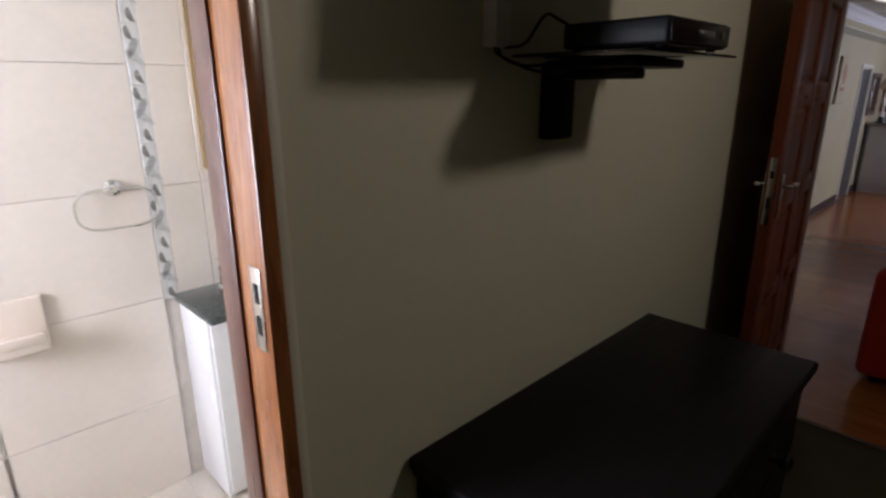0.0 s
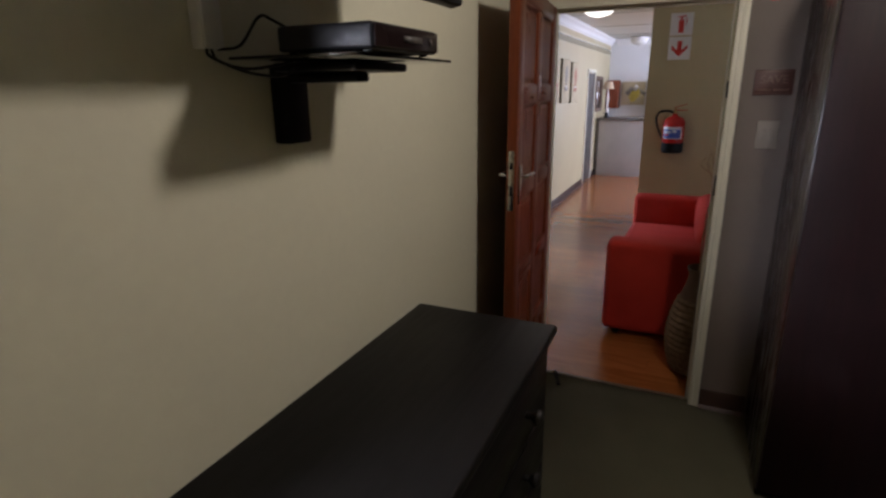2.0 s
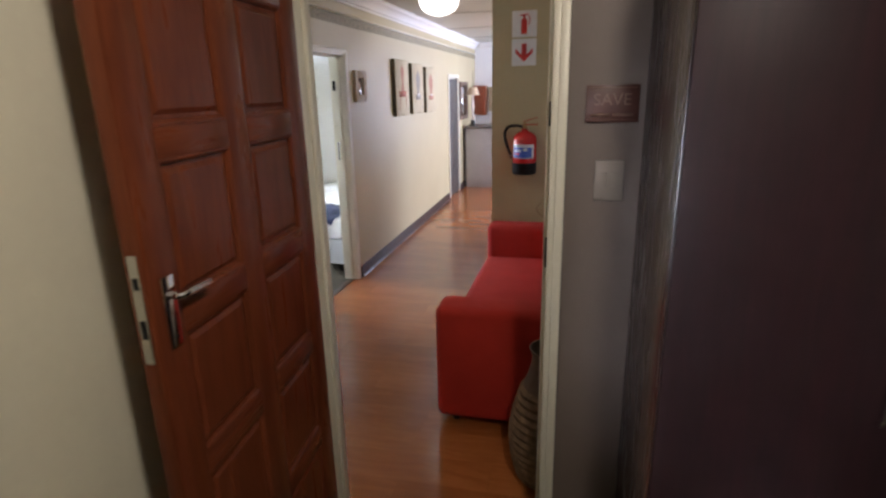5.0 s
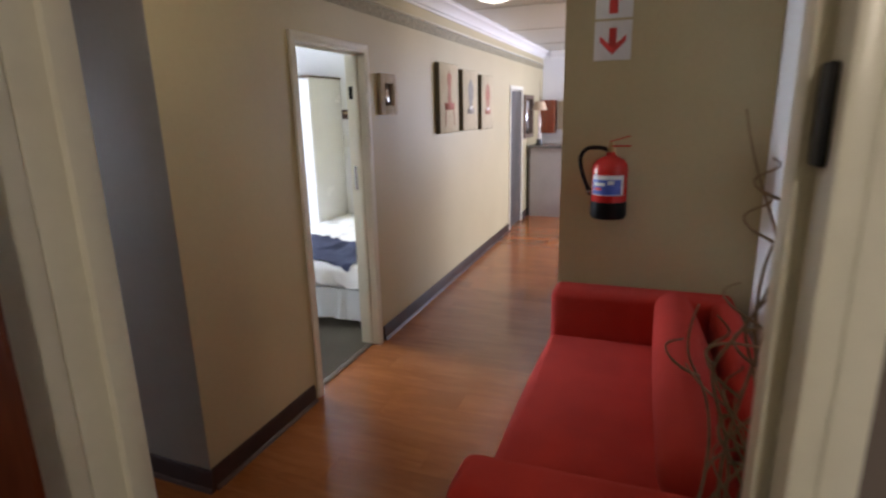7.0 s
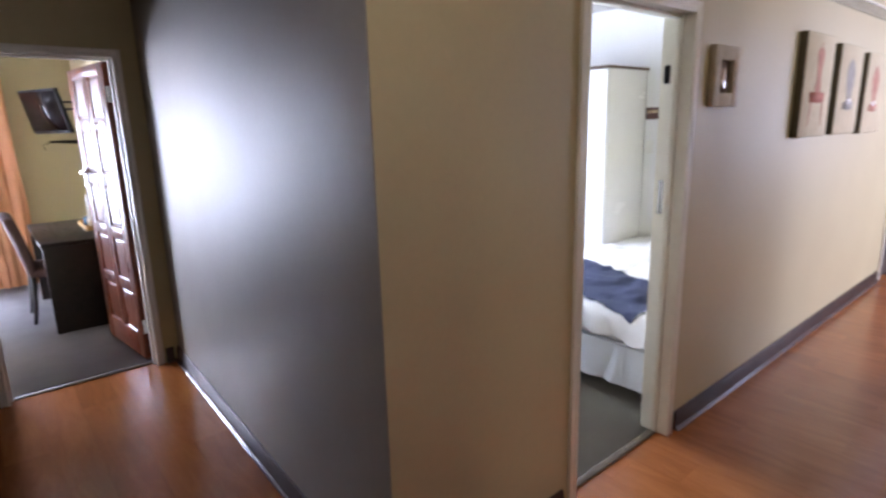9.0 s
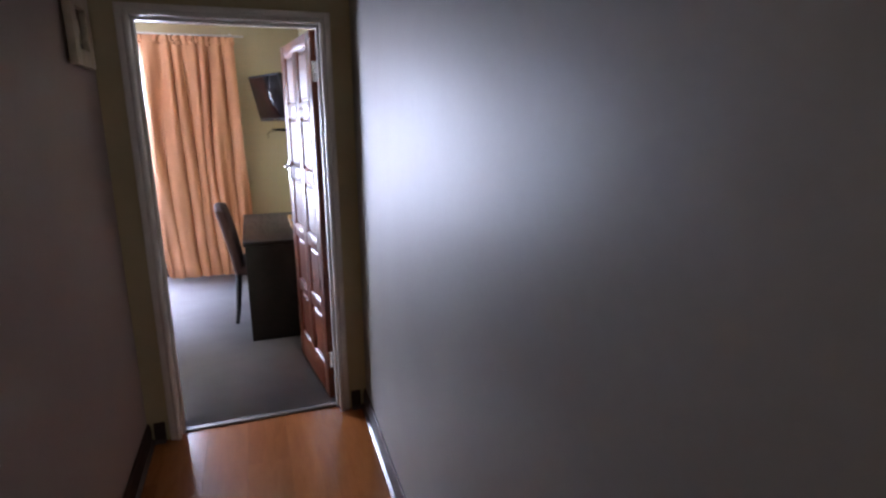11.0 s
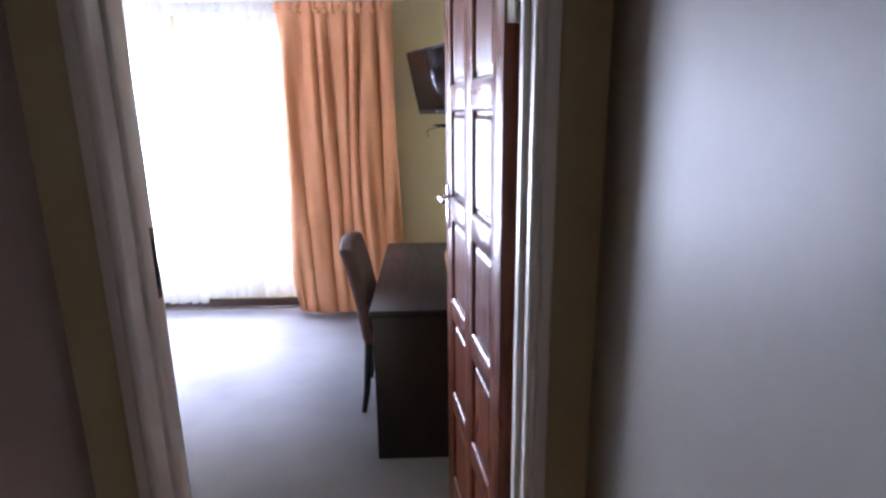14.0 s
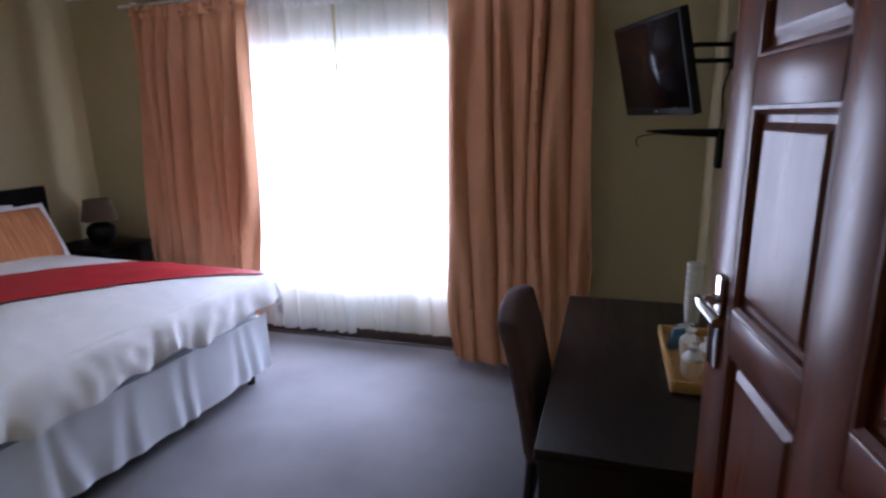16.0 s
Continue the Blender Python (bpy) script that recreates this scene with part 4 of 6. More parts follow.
def wardrobe(x0, x1, y0, y1, gap, top):
    ob = thing("wardrobe", ((x0 + x1) / 2, (y0 + y1) / 2, 0), "tall dark mahogany two-door wardrobe with bowed chrome handles", "wardrobe")
    part("side", box(x0 + 0.021, x1, y1 - 0.018, y1, 0.0, top, 0.002), GLOSS_VENEER, ob, "polished dark mahogany side")
    part("side", box(x0 + 0.021, x1, y0, y0 + 0.018, 0.0, top, 0.002), WARDROBE_WOOD, ob)
    part("top", box(x0 + 0.021, x1, y0 + 0.018, y1 - 0.018, top - 0.02, top - 0.001, 0.002), WARDROBE_WOOD, ob)
    part("back", box(x1 - 0.01, x1 - 0.001, y0 + 0.018, y1 - 0.018, 0.08, top - 0.02), WARDROBE_WOOD, ob)
    part("plinth", box(x0 + 0.03, x0 + 0.048, y0 + 0.018, y1 - 0.018, 0.0, 0.078), WARDROBE_WOOD, ob)
    for a, b, hy in ((y0 + 0.002, gap - 0.002, gap - 0.053), (gap + 0.002, y1 - 0.001, gap + 0.055)):
        dr = part("door", box(x0, x0 + 0.019, a, b, 0.035, top - 0.003, 0.0025), WARDROBE_WOOD, ob)
        pts = [(x0 - 0.002, hy, 1.282), (x0 - 0.022, hy, 1.270), (x0 - 0.031, hy, 1.235), (x0 - 0.034, hy, 1.180), (x0 - 0.031, hy, 1.125), (x0 - 0.022, hy, 1.092), (x0 - 0.002, hy, 1.080)]
        part("handle", tube(arc(pts, 5), 0.0062, 10), CHROME, dr, "bowed brushed-chrome handle")
    return ob


wardrobe(2.768, 3.430, -0.505, 0.415, -0.045, 2.12)

# television and shelf on the bedroom wall
tv = thing("television", (1.375, 1.36, 1.84), "black flat television on a wall bracket", "television")
tilt = Matrix.Translation((1.375, 1.33, 1.842)) @ pose(0, 0, 0, -9, 0, 0)
bm = box(-0.315, 0.315, -0.035, 0.0, 0.0, 0.40, 0.008, 2)
bm.transform(tilt)
part("casing", bm, BLACK, tv)
bm = box(-0.20, 0.20, 0.0, 0.035, 0.06, 0.34, 0.012, 2)
bm.transform(tilt)
part("back_cover", bm, BLACK, tv)
bm = box(-0.298, 0.298, -0.0365, -0.0352, 0.025, 0.382)
bm.transform(tilt)
part("screen", bm, SCREEN, tv)
part("bracket", tube([(1.375, 1.40, 2.02), (1.375, 1.50, 2.04), (1.375, 1.602, 2.04)], 0.018, 8), BLACK, tv)
part("wall_plate", box(1.32, 1.43, 1.590, 1.6045, 1.96, 2.12, 0.003), BLACK, tv)

trunk = thing("cable_trunking", (1.235, 1.6, 1.745), "white plastic cable trunking down the wall", "trunking")
part("channel", box(1.212, 1.262, 1.578, 1.6048, 1.745, H - 0.002, 0.004), WHITE_PLASTIC, trunk)
part("cover", box(1.216, 1.258, 1.5755, 1.5785, 1.747, H - 0.003, 0.001), WHITE_PLASTIC, trunk)

shelf = thing("decoder_shelf", (1.43, 1.6, 1.57), "black wall bracket with a smoked glass shelf", "shelf")
part("column", box(1.396, 1.468, 1.562, 1.6046, 1.566, 1.724, 0.006), BLACK, shelf)
part("arm", box(1.370, 1.575, 1.378, 1.575, 1.7085, 1.7265, 0.007, 2), BLACK, shelf, "tapered black arm")
part("arm_rib", box(1.41, 1.455, 1.40, 1.57, 1.688, 1.708, 0.006, 2), BLACK, shelf)
part("glass_plate", box(1.262, 1.640, 1.305, 1.575, 1.7272, 1.7332, 0.002), SMOKED, shelf, "dark smoked glass plate")
dec = thing("decoder", (1.39, 1.37, 1.7335), "glossy black television decoder on the glass shelf", "decoder")
part("case", box(1.272, 1.512, 1.280, 1.470, 1.7372, 1.779, 0.006, 3), BLACK, dec)
part("front_panel", box(1.276, 1.508, 1.2768, 1.2798, 1.741, 1.775, 0.001), SCREEN, dec, "glossy black front panel")
for fx in (1.29, 1.49):
    for fy in (1.30, 1.45):
        part("foot", lathe([(0.008, 1.7333), (0.008, 1.7374)], 10, centre=(fx, fy, 0)), BLACK, dec)
part("display", box(1.37, 1.44, 1.2758, 1.2767, 1.752, 1.763), GREY_DOOR, dec, "small dark display")
part("button", box(1.470, 1.482, 1.2755, 1.2767, 1.752, 1.764, 0.001), METAL, dec)
for i, pts in enumerate((
        [(1.235, 1.585, 1.745), (1.235, 1.57, 1.725), (1.27, 1.54, 1.712), (1.34, 1.52, 1.722), (1.40, 1.48, 1.742)],
        [(1.225, 1.585, 1.745), (1.21, 1.56, 1.73), (1.25, 1.52, 1.705), (1.31, 1.50, 1.700), (1.38, 1.52, 1.716)],
        [(1.25, 1.585, 1.745), (1.27, 1.55, 1.752), (1.30, 1.53, 1.80), (1.33, 1.52, 1.795), (1.37, 1.47, 1.757)])):
    solid("cable", tube(arc(pts, 6), 0.0028, 6), BLACK, "thin black cable between trunking and decoder", "cable", "decoder cables")

# wall plates beside the bedroom door
save = thing("notice_board", (3.4340, 0.518, 1.68), "dark maroon wall notice with cream lettering", "notice")
part("board", box(3.4230, 3.4348, 0.434, 0.587, 1.627, 1.736, 0.002), SIGN_BROWN, save)
part("border", box(3.4218, 3.4232, 0.440, 0.581, 1.7265, 1.7295), SHADED_CREAM, save)
part("border", box(3.4218, 3.4232, 0.440, 0.581, 1.6330, 1.6355), SHADED_CREAM, save)
lettering("lettering", "SAVE", 0.050, Matrix.Translation((3.4222, 0.510, 1.692)) @ FACE_WEST, SHADED_CREAM, save)
for i, (a, b) in enumerate(((0.448, 0.508), (0.517, 0.572))):
    part("small_print", box(3.4219, 3.4231, a, b, 1.6450, 1.6540), SHADED_CREAM, save)
sw = thing("light_switch", (3.4340, 0.515, 1.45), "plastic double light switch plate with shade in its colour", "switch")
part("plate", box(3.4245, 3.4348, 0.462, 0.550, 1.386, 1.513, 0.004), SHADED_SWITCH, sw)
for a in (0.480, 0.513):
    part("rocker", box(3.4205, 3.4245, a, a + 0.022, 1.43, 1.475, 0.002), SHADED_SWITCH, sw)
nos = thing("round_sign", (3.4340, 0.55, 2.075), "small round red-and-white prohibition sign", "sign")
b = lathe([(0.062, 0), (0.062, 0.002)], 32)
b.transform(Matrix.Translation((3.4345, 0.55, 2.085)) @ FACE_WEST)
part("red_ring", b, SIGN_RED, nos)
b = lathe([(0.046, 0), (0.046, 0.001)], 32)
b.transform(Matrix.Translation((3.4322, 0.55, 2.085)) @ FACE_WEST)
part("white_field", b, LABEL_WHITE, nos)
b = box(-0.006, 0.006, -0.05, 0.05, 0, 0.001)
b.transform(Matrix.Translation((3.4309, 0.55, 2.085)) @ FACE_WEST @ pose(0, 0, 0, 0, 0, 45))
part("bar", b, SIGN_RED, nos)

# ceiling lamps
def dome_lamp(place, label, glass, r=0.19):
    ob = thing("ceiling_lamp", place, label, "lamp")
    part("base", lathe([(r * 0.9, -0.001), (r * 0.92, -0.014), (r * 0.86, -0.018)], 32, centre=place), METAL, ob)
    d = part("dome", lathe([(r, -0.018), (r * 0.99, -0.045), (r * 0.93, -0.080), (r * 0.80, -0.115), (r * 0.57, -0.143), (r * 0.29, -0.157), (0.012, -0.161)], 36, centre=place), glass, ob)
    d.visible_shadow = False
    part("finial", lathe([(0.010, -0.160), (0.011, -0.167), (0.004, -0.175)], 12, centre=place), METAL, ob)
    return ob


dome_lamp((1.78, 0.28, H), "round opal glass ceiling lamp", DOME_GLASS)
dome_lamp((4.25, 1.95, H), "lit round opal glass ceiling lamp by the bedroom door", DOME_GLASS)
dome_lamp((7.10, 1.92, H), "lit round opal glass ceiling lamp in the corridor", DOME_GLASS)
dome_lamp((12.1, 1.98, H), "unlit flat opal glass ceiling lamp", DOME_OFF, 0.17)

# ---- bathroom ----
van = thing("vanity_unit", (1.4, 3.04, 0), "white lacquered vanity with a dark granite top", "vanity")
part("cabinet", box(1.10, 1.78, 2.89, 3.165, 0.02, 0.835, 0.004), WHITE_GLOSS, van)
part("door", box(1.11, 1.435, 2.872, 2.889, 0.05, 0.82, 0.003), WHITE_GLOSS, van)
part("door", box(1.445, 1.77, 2.872, 2.889, 0.05, 0.82, 0.003), WHITE_GLOSS, van)
part("granite_top", box(1.085, 1.80, 2.80, 3.168, 0.836, 0.868, 0.006), GRANITE, van, "dark speckled granite top")
tap = part("tap", tube(arc([(1.26, 3.09, 0.868), (1.26, 3.09, 0.95), (1.26, 3.06, 0.985), (1.26, 2.99, 0.98)], 6), 0.011, 10), CHROME, van, "chrome mixer tap")
part("lever", box(1.25, 1.27, 3.06, 3.12, 0.985, 0.995, 0.003), CHROME, tap)
part("tap_foot", lathe([(0.022, 0.868), (0.020, 0.88), (0.013, 0.885)], 16, centre=(1.26, 3.09, 0)), CHROME, tap)
ring = thing("towel_ring", (0.93, 3.16, 1.33), "oval chrome towel ring on the tiled wall", "towel ring")
b = lathe([(0.030, 0), (0.030, 0.006), (0.018, 0.012), (0.012, 0.045), (0.002, 0.047)], 18)
b.transform(Matrix.Translation((0.93, 3.171, 1.325)) @ FACE_SOUTH)
part("rosette", b, CHROME, ring)
loop = [(0.93 + 0.135 * math.copysign(abs(math.cos(a)) ** 0.55, math.cos(a)), 3.128 + 0.012 * math.sin(a), 1.255 + 0.072 * math.copysign(abs(math.sin(a)) ** 0.7, math.sin(a))) for a in [i * 2 * math.pi / 40 for i in range(41)]]
part("loop", tube(loop, 0.0055, 8), CHROME, ring)
soap = thing("soap_dish", (0.52, 3.1, 0.88), "cream ceramic soap dish fixed to the wall", "soap dish")
part("back_plate", box(0.40, 0.655, 3.150, 3.171, 0.80, 0.99, 0.012, 3), CERAMIC, soap)
part("bowl", box(0.415, 0.64, 3.045, 3.151, 0.815, 0.86, 0.014, 3), CERAMIC, soap)
part("lip", box(0.425, 0.63, 3.040, 3.052, 0.85, 0.885, 0.005, 2), CERAMIC, soap)
mc = thing("mirror_cabinet", (1.5, 3.12, 1.4), "framed mirror with a gilt edge above the vanity", "mirror")
part("frame", box(1.27, 1.75, 3.135, 3.171, 1.36, 2.05, 0.006), GOLD, mc)
part("mirror_pane", box(1.295, 1.725, 3.131, 3.1345, 1.385, 2.025), MIRROR, mc)

# ---- corridor ----
def wall_sign(y0, y1, z0, z1, name, label):
    ob = thing(name, (6.118, (y0 + y1) / 2, z0), label, "sign", "fire signs")
    part("plate", box(6.1155, 6.1195, y0, y1, z0, z1, 0.001), LABEL_WHITE, ob)
    return ob


def flat_shape(pts, m, depth=0.0012):
    bm = bmesh.new()
    lo = [bm.verts.new((x, y, 0)) for x, y in pts]
    hi = [bm.verts.new((x, y, depth)) for x, y in pts]
    bm.faces.new(lo[::-1]), bm.faces.new(hi)
    for i in range(len(pts)):
        bm.faces.new((lo[i], lo[(i + 1) % len(pts)], hi[(i + 1) % len(pts)], hi[i]))
    bm.transform(m)
    return bm


s1 = wall_sign(0.932, 1.118, 2.098, 2.284, "extinguisher_sign", "white safety sign with a red extinguisher symbol")
at = Matrix.Translation((6.1153, 1.025, 2.19)) @ FACE_WEST
part("symbol_body", flat_shape([(-0.024, -0.070), (0.020, -0.070), (0.020, 0.025), (0.012, 0.040), (-0.016, 0.040), (-0.024, 0.025)], at), SIGN_RED, s1)
part("symbol_valve", flat_shape([(-0.010, 0.042), (0.006, 0.042), (0.006, 0.060), (0.034, 0.066), (0.034, 0.074), (-0.034, 0.066), (-0.034, 0.058), (-0.010, 0.058)], at), SIGN_RED, s1)
part("symbol_hose", flat_shape([(0.030, 0.058), (0.040, 0.050), (0.044, 0.030), (0.036, -0.010), (0.028, -0.010), (0.036, 0.028), (0.033, 0.046), (0.026, 0.052)], at), SIGN_RED, s1)
s2 = wall_sign(0.932, 1.118, 1.892, 2.086, "arrow_sign", "white safety sign with a red down arrow")
at = Matrix.Translation((6.1153, 1.025, 1.985)) @ FACE_WEST
part("arrow", flat_shape([(0, -0.066), (0.066, 0.0), (0.066, 0.032), (0.019, -0.012), (0.019, 0.066), (-0.019, 0.066), (-0.019, -0.012), (-0.066, 0.032), (-0.066, 0.0)], at), SIGN_RED, s2)

EX = (6.018, 0.998)
ext = thing("fire_extinguisher", (EX[0], EX[1], 1.075), "red fire extinguisher with black base and hose, hung on the wall", "extinguisher")
part("cylinder", lathe([(0.093, 1.165), (0.094, 1.17), (0.094, 1.335), (0.089, 1.360), (0.072, 1.385), (0.045, 1.400), (0.026, 1.408), (0.022, 1.425)], 32, centre=(*EX, 0)), RED_PAINT, ext)
part("skirt", lathe([(0.084, 1.074), (0.091, 1.080), (0.095, 1.095), (0.0955, 1.165), (0.093, 1.168)], 32, centre=(*EX, 0)), BLACK, ext, "black plastic skirt")


def wrap(r, a0, a1, z0, z1, n=14):
    return grid(n, 1, lambda u, v: (EX[0] + r * math.cos(a0 + (a1 - a0) * u), EX[1] + r * math.sin(a0 + (a1 - a0) * u), z0 + (z1 - z0) * v))


lab = part("label", wrap(0.0946, radians(120), radians(232), 1.205, 1.310), LABEL_WHITE, ext, "white and blue instruction label")
part("blue_field", wrap(0.0951, radians(123), radians(222), 1.209, 1.288), LABEL_BLUE, lab)
part("print", wrap(0.0955, radians(132), radians(170), 1.255, 1.272), LABEL_WHITE, lab)
part("print", wrap(0.0955, radians(132), radians(160), 1.232, 1.245), SIGN_RED, lab)
part("print", wrap(0.0955, radians(178), radians(198), 1.262, 1.282), LABEL_WHITE, lab)
part("valve", lathe([(0.020, 1.424), (0.020, 1.445), (0.014, 1.450), (0.014, 1.475), (0.006, 1.480)], 16, centre=(*EX, 0)), GOLD, ext, "brass valve")
part("grip", box(EX[0] - 0.012, EX[0] + 0.012, EX[1] - 0.10, EX[1] + 0.012, 1.452, 1.460, 0.003), RED_PAINT, ext)
b = box(-0.010, 0.010, -0.11, 0.0, -0.003, 0.003, 0.002)
b.transform(Matrix.Translation((EX[0], EX[1] + 0.01, 1.478)) @ pose(0, 0, 0, -16, 0, 0))
part("lever", b, RED_PAINT, ext)
part("hose", tube(arc([(EX[0], EX[1] + 0.014, 1.435), (EX[0] - 0.01, EX[1] + 0.06, 1.448), (EX[0] - 0.01, EX[1] + 0.125, 1.440), (EX[0] - 0.01, EX[1] + 0.155, 1.390), (EX[0] - 0.015, EX[1] + 0.140, 1.310), (EX[0] - 0.02, EX[1] + 0.110, 1.235), (EX[0] - 0.02, EX[1] + 0.097, 1.20)], 7), 0.0115, 10), BLACK, ext, "curved black hose")
part("hose_clip", box(EX[0] - 0.035, EX[0] + 0.0, EX[1] + 0.088, EX[1] + 0.114, 1.205, 1.225, 0.003), METAL, ext)
part("wall_hook", box(EX[0] + 0.07, 6.1195, EX[1] - 0.02, EX[1] + 0.02, 1.33, 1.40, 0.003), METAL, ext)


def canvas(x0, x1, z0, z1, label, kind_):
    """A deep-edged canvas on the corridor wall, with a figure painted in flat patches."""
    ob = thing("canvas_print", ((x0 + x1) / 2, 2.578, z0), label, "picture", "corridor canvases")
    part("stretcher", box(x0, x1, 2.535, 2.5785, z0, z1, 0.003), CANVAS_EDGE, ob, "dark olive canvas edge")
    part("front", box(x0 + 0.003, x1 - 0.003, 2.5325, 2.5348, z0 + 0.003, z1 - 0.003, 0.001), CANVAS, ob)
    w, h = x1 - x0, z1 - z0
    at = Matrix.Translation(((x0 + x1) / 2, 2.5323, (z0 + z1) / 2)) @ FACE_SOUTH
    if kind_ == 0:
        back = [(0.26 * math.sin(a) * w * (0.62 + 0.38 * math.cos(2 * a)), (0.10 + 0.27 * -math.cos(a)) * h) for a in [i * 2 * math.pi / 28 for i in range(28)]]
        part("chair_back", flat_shape(back, at), PAINT_PINK, ob)
        part("finial", flat_shape([(-0.03 * w, 0.36 * h), (0.03 * w, 0.36 * h), (0.0, 0.43 * h)], at), PAINT_PINK, ob)
        part("seat", flat_shape([(-0.24 * w, -0.16 * h), (0.24 * w, -0.16 * h), (0.27 * w, -0.06 * h), (-0.27 * w, -0.06 * h)], at, 0.0018), PAINT_RED, ob)
        for sx in (-0.2, 0.2):
            part("chair_leg", flat_shape([(sx * w, -0.16 * h), ((sx + 0.05) * w, -0.16 * h), ((sx * 1.25 + 0.02) * w, -0.40 * h), (sx * 1.25 * w, -0.40 * h)], at), PAINT_PINK, ob)
    else:
        m = PAINT_GREY if kind_ == 1 else PAINT_PINK
        back = [(0.20 * math.sin(a) * w * (0.75 + 0.25 * math.cos(3 * a)), (0.06 + 0.30 * -math.cos(a)) * h) for a in [i * 2 * math.pi / 28 for i in range(28)]]
        part("figure", flat_shape(back, at), m, ob)
        part("seat", flat_shape([(-0.22 * w, -0.22 * h), (0.2 * w, -0.22 * h), (0.24 * w, -0.13 * h), (-0.2 * w, -0.13 * h)], at, 0.0018), m, ob)
        part("glint", flat_shape([(-0.06 * w, -0.16 * h), (0.10 * w, -0.13 * h), (0.10 * w, -0.09 * h), (-0.06 * w, -0.11 * h)], at, 0.0022), LABEL_WHITE, ob)
    return ob


canvas(7.56, 8.06, 1.452, 2.055, "deep canvas print of a pink antique chair", 0)
canvas(8.20, 8.70, 1.452, 2.030, "deep canvas print of a grey antique chair", 1)
canvas(8.84, 9.32, 1.440, 2.010, "deep canvas print of a pale pink antique chair", 2)


def small_picture(m, label):
    """A small square box frame with a deep mount; built about the origin, facing +z."""
    ob = thing("framed_picture", m.translation, label, "picture", "small box frames")
    w, h, f = 0.130, 0.138, 0.062
    for nm, args in (("frame_side", (-w, -w + f, -h, h)), ("frame_side", (w - f, w, -h, h)), ("frame_top", (-w + f, w - f, h - f, h)), ("frame_bottom", (-w + f, w - f, -h, -h + f))):
        b = box(*args, 0.001, 0.028, 0.003)
        b.transform(m)
        part(nm, b, FRAME_CREAM, ob)
    b = box(-w + f, w - f, -h + f, h - f, 0.001, 0.006)
    b.transform(m)
    part("mount", b, SHADE_BROWN, ob, "brown mount")
    b = flat_shape([(0.022 * math.cos(a), 0.045 * math.sin(a) - 0.005) for a in [i * math.pi / 10 for i in range(20)]], m @ Matrix.Translation((0, 0, 0.006)), 0.006)
    part("emblem", b, SIGN_CREAM, ob)
    b = flat_shape([(0.010 * math.cos(a), 0.018 * math.sin(a) - 0.035) for a in [i * math.pi / 8 for i in range(16)]], m @ Matrix.Translation((0, 0, 0.012)), 0.004)
    part("emblem_glint", b, METAL, ob)
    return ob


small_picture(Matrix.Translation((6.60, 2.5795, 1.772)) @ FACE_SOUTH, "small cream box frame with a pale emblem in the corridor")
small_picture(Matrix.Translation((3.6005, 5.09, 1.93)) @ Matrix(((0, 0, 1, 0), (1, 0, 0, 0), (0, 1, 0, 0), (0, 0, 0, 1))), "small cream box frame beside the passage door")

# sofa
sofa = thing("sofa", (5.1, 0.8, 0), "bright red upholstered sofa with block arms in the corridor nook", "sofa")
SX0, SX1, SY0, SY1 = 4.135, 6.085, 0.34, 1.272
part("arm", round_block(SX0, SX0 + 0.21, SY0, SY1, 0.050, 0.680, 0.045), RED_CLOTH, sofa)
part("arm", round_block(SX1 - 0.21, SX1, SY0, SY1, 0.050, 0.680, 0.045), RED_CLOTH, sofa)
part("base", round_block(SX0 + 0.205, SX1 - 0.205, SY0 + 0.02, SY1 - 0.015, 0.070, 0.30, 0.02), RED_CLOTH, sofa)
part("back", round_block(SX0 + 0.205, SX1 - 0.205, SY0, SY0 + 0.13, 0.25, 0.70, 0.05), RED_CLOTH, sofa)
a, b = SX0 + 0.212, SX1 - 0.212
part("seat_cushion", soft_box(a, b, SY0 + 0.20, SY1 - 0.005, 0.298, 0.430, 0.040, 0.022), RED_CLOTH, sofa)
cu = soft_box(-(b - a) / 2 + 0.006, (b - a) / 2 - 0.006, -0.085, 0.085, -0.18, 0.18, 0.075, 0.03)
cu.transform(Matrix.Translation(((a + b) / 2, SY0 + 0.262, 0.570)) @ pose(0, 0, 0, -25, 0, 0))
part("back_cushion", cu, RED_CLOTH, sofa)
for fx in (SX0 + 0.09, SX1 - 0.09):
    for fy in (SY0 + 0.09, SY1 - 0.09):
        part("foot", lathe([(0.020, 0.0), (0.024, 0.01), (0.028, 0.072)], 14, centre=(fx, fy, 0)), LEG_BLACK, sofa)

# urn with dried twigs
urn = thing("wicker_urn", (3.84, 0.67, 0), "tall woven brown floor urn with a dark neck", "urn")
prof = [(0.105, 0.0), (0.118, 0.012)]
for i in range(26):
    z = 0.02 + 0.44 * i / 25
    r = 0.118 + 0.062 * math.sin(math.pi * (0.12 + 0.80 * i / 25)) + (0.005 if i % 2 else -0.003)
    prof.append((r, z))
part("body", lathe(prof + [(0.120, 0.475)], 30, centre=(3.84, 0.67, 0)), WICKER, urn)
part("neck", lathe([(0.121, 0.476), (0.105, 0.52), (0.088, 0.58), (0.085, 0.62), (0.098, 0.655), (0.092, 0.656), (0.078, 0.62), (0.080, 0.58), (0.08, 0.5), (0.01, 0.49)], 30, centre=(3.84, 0.67, 0)), SHADE_BROWN, urn, "dark brown woven neck")
twigs = thing("dried_twig_bundle", (3.84, 0.67, 0.5), "curly dry brown twigs standing in the urn", "twigs")
rnd = random.Random(12)
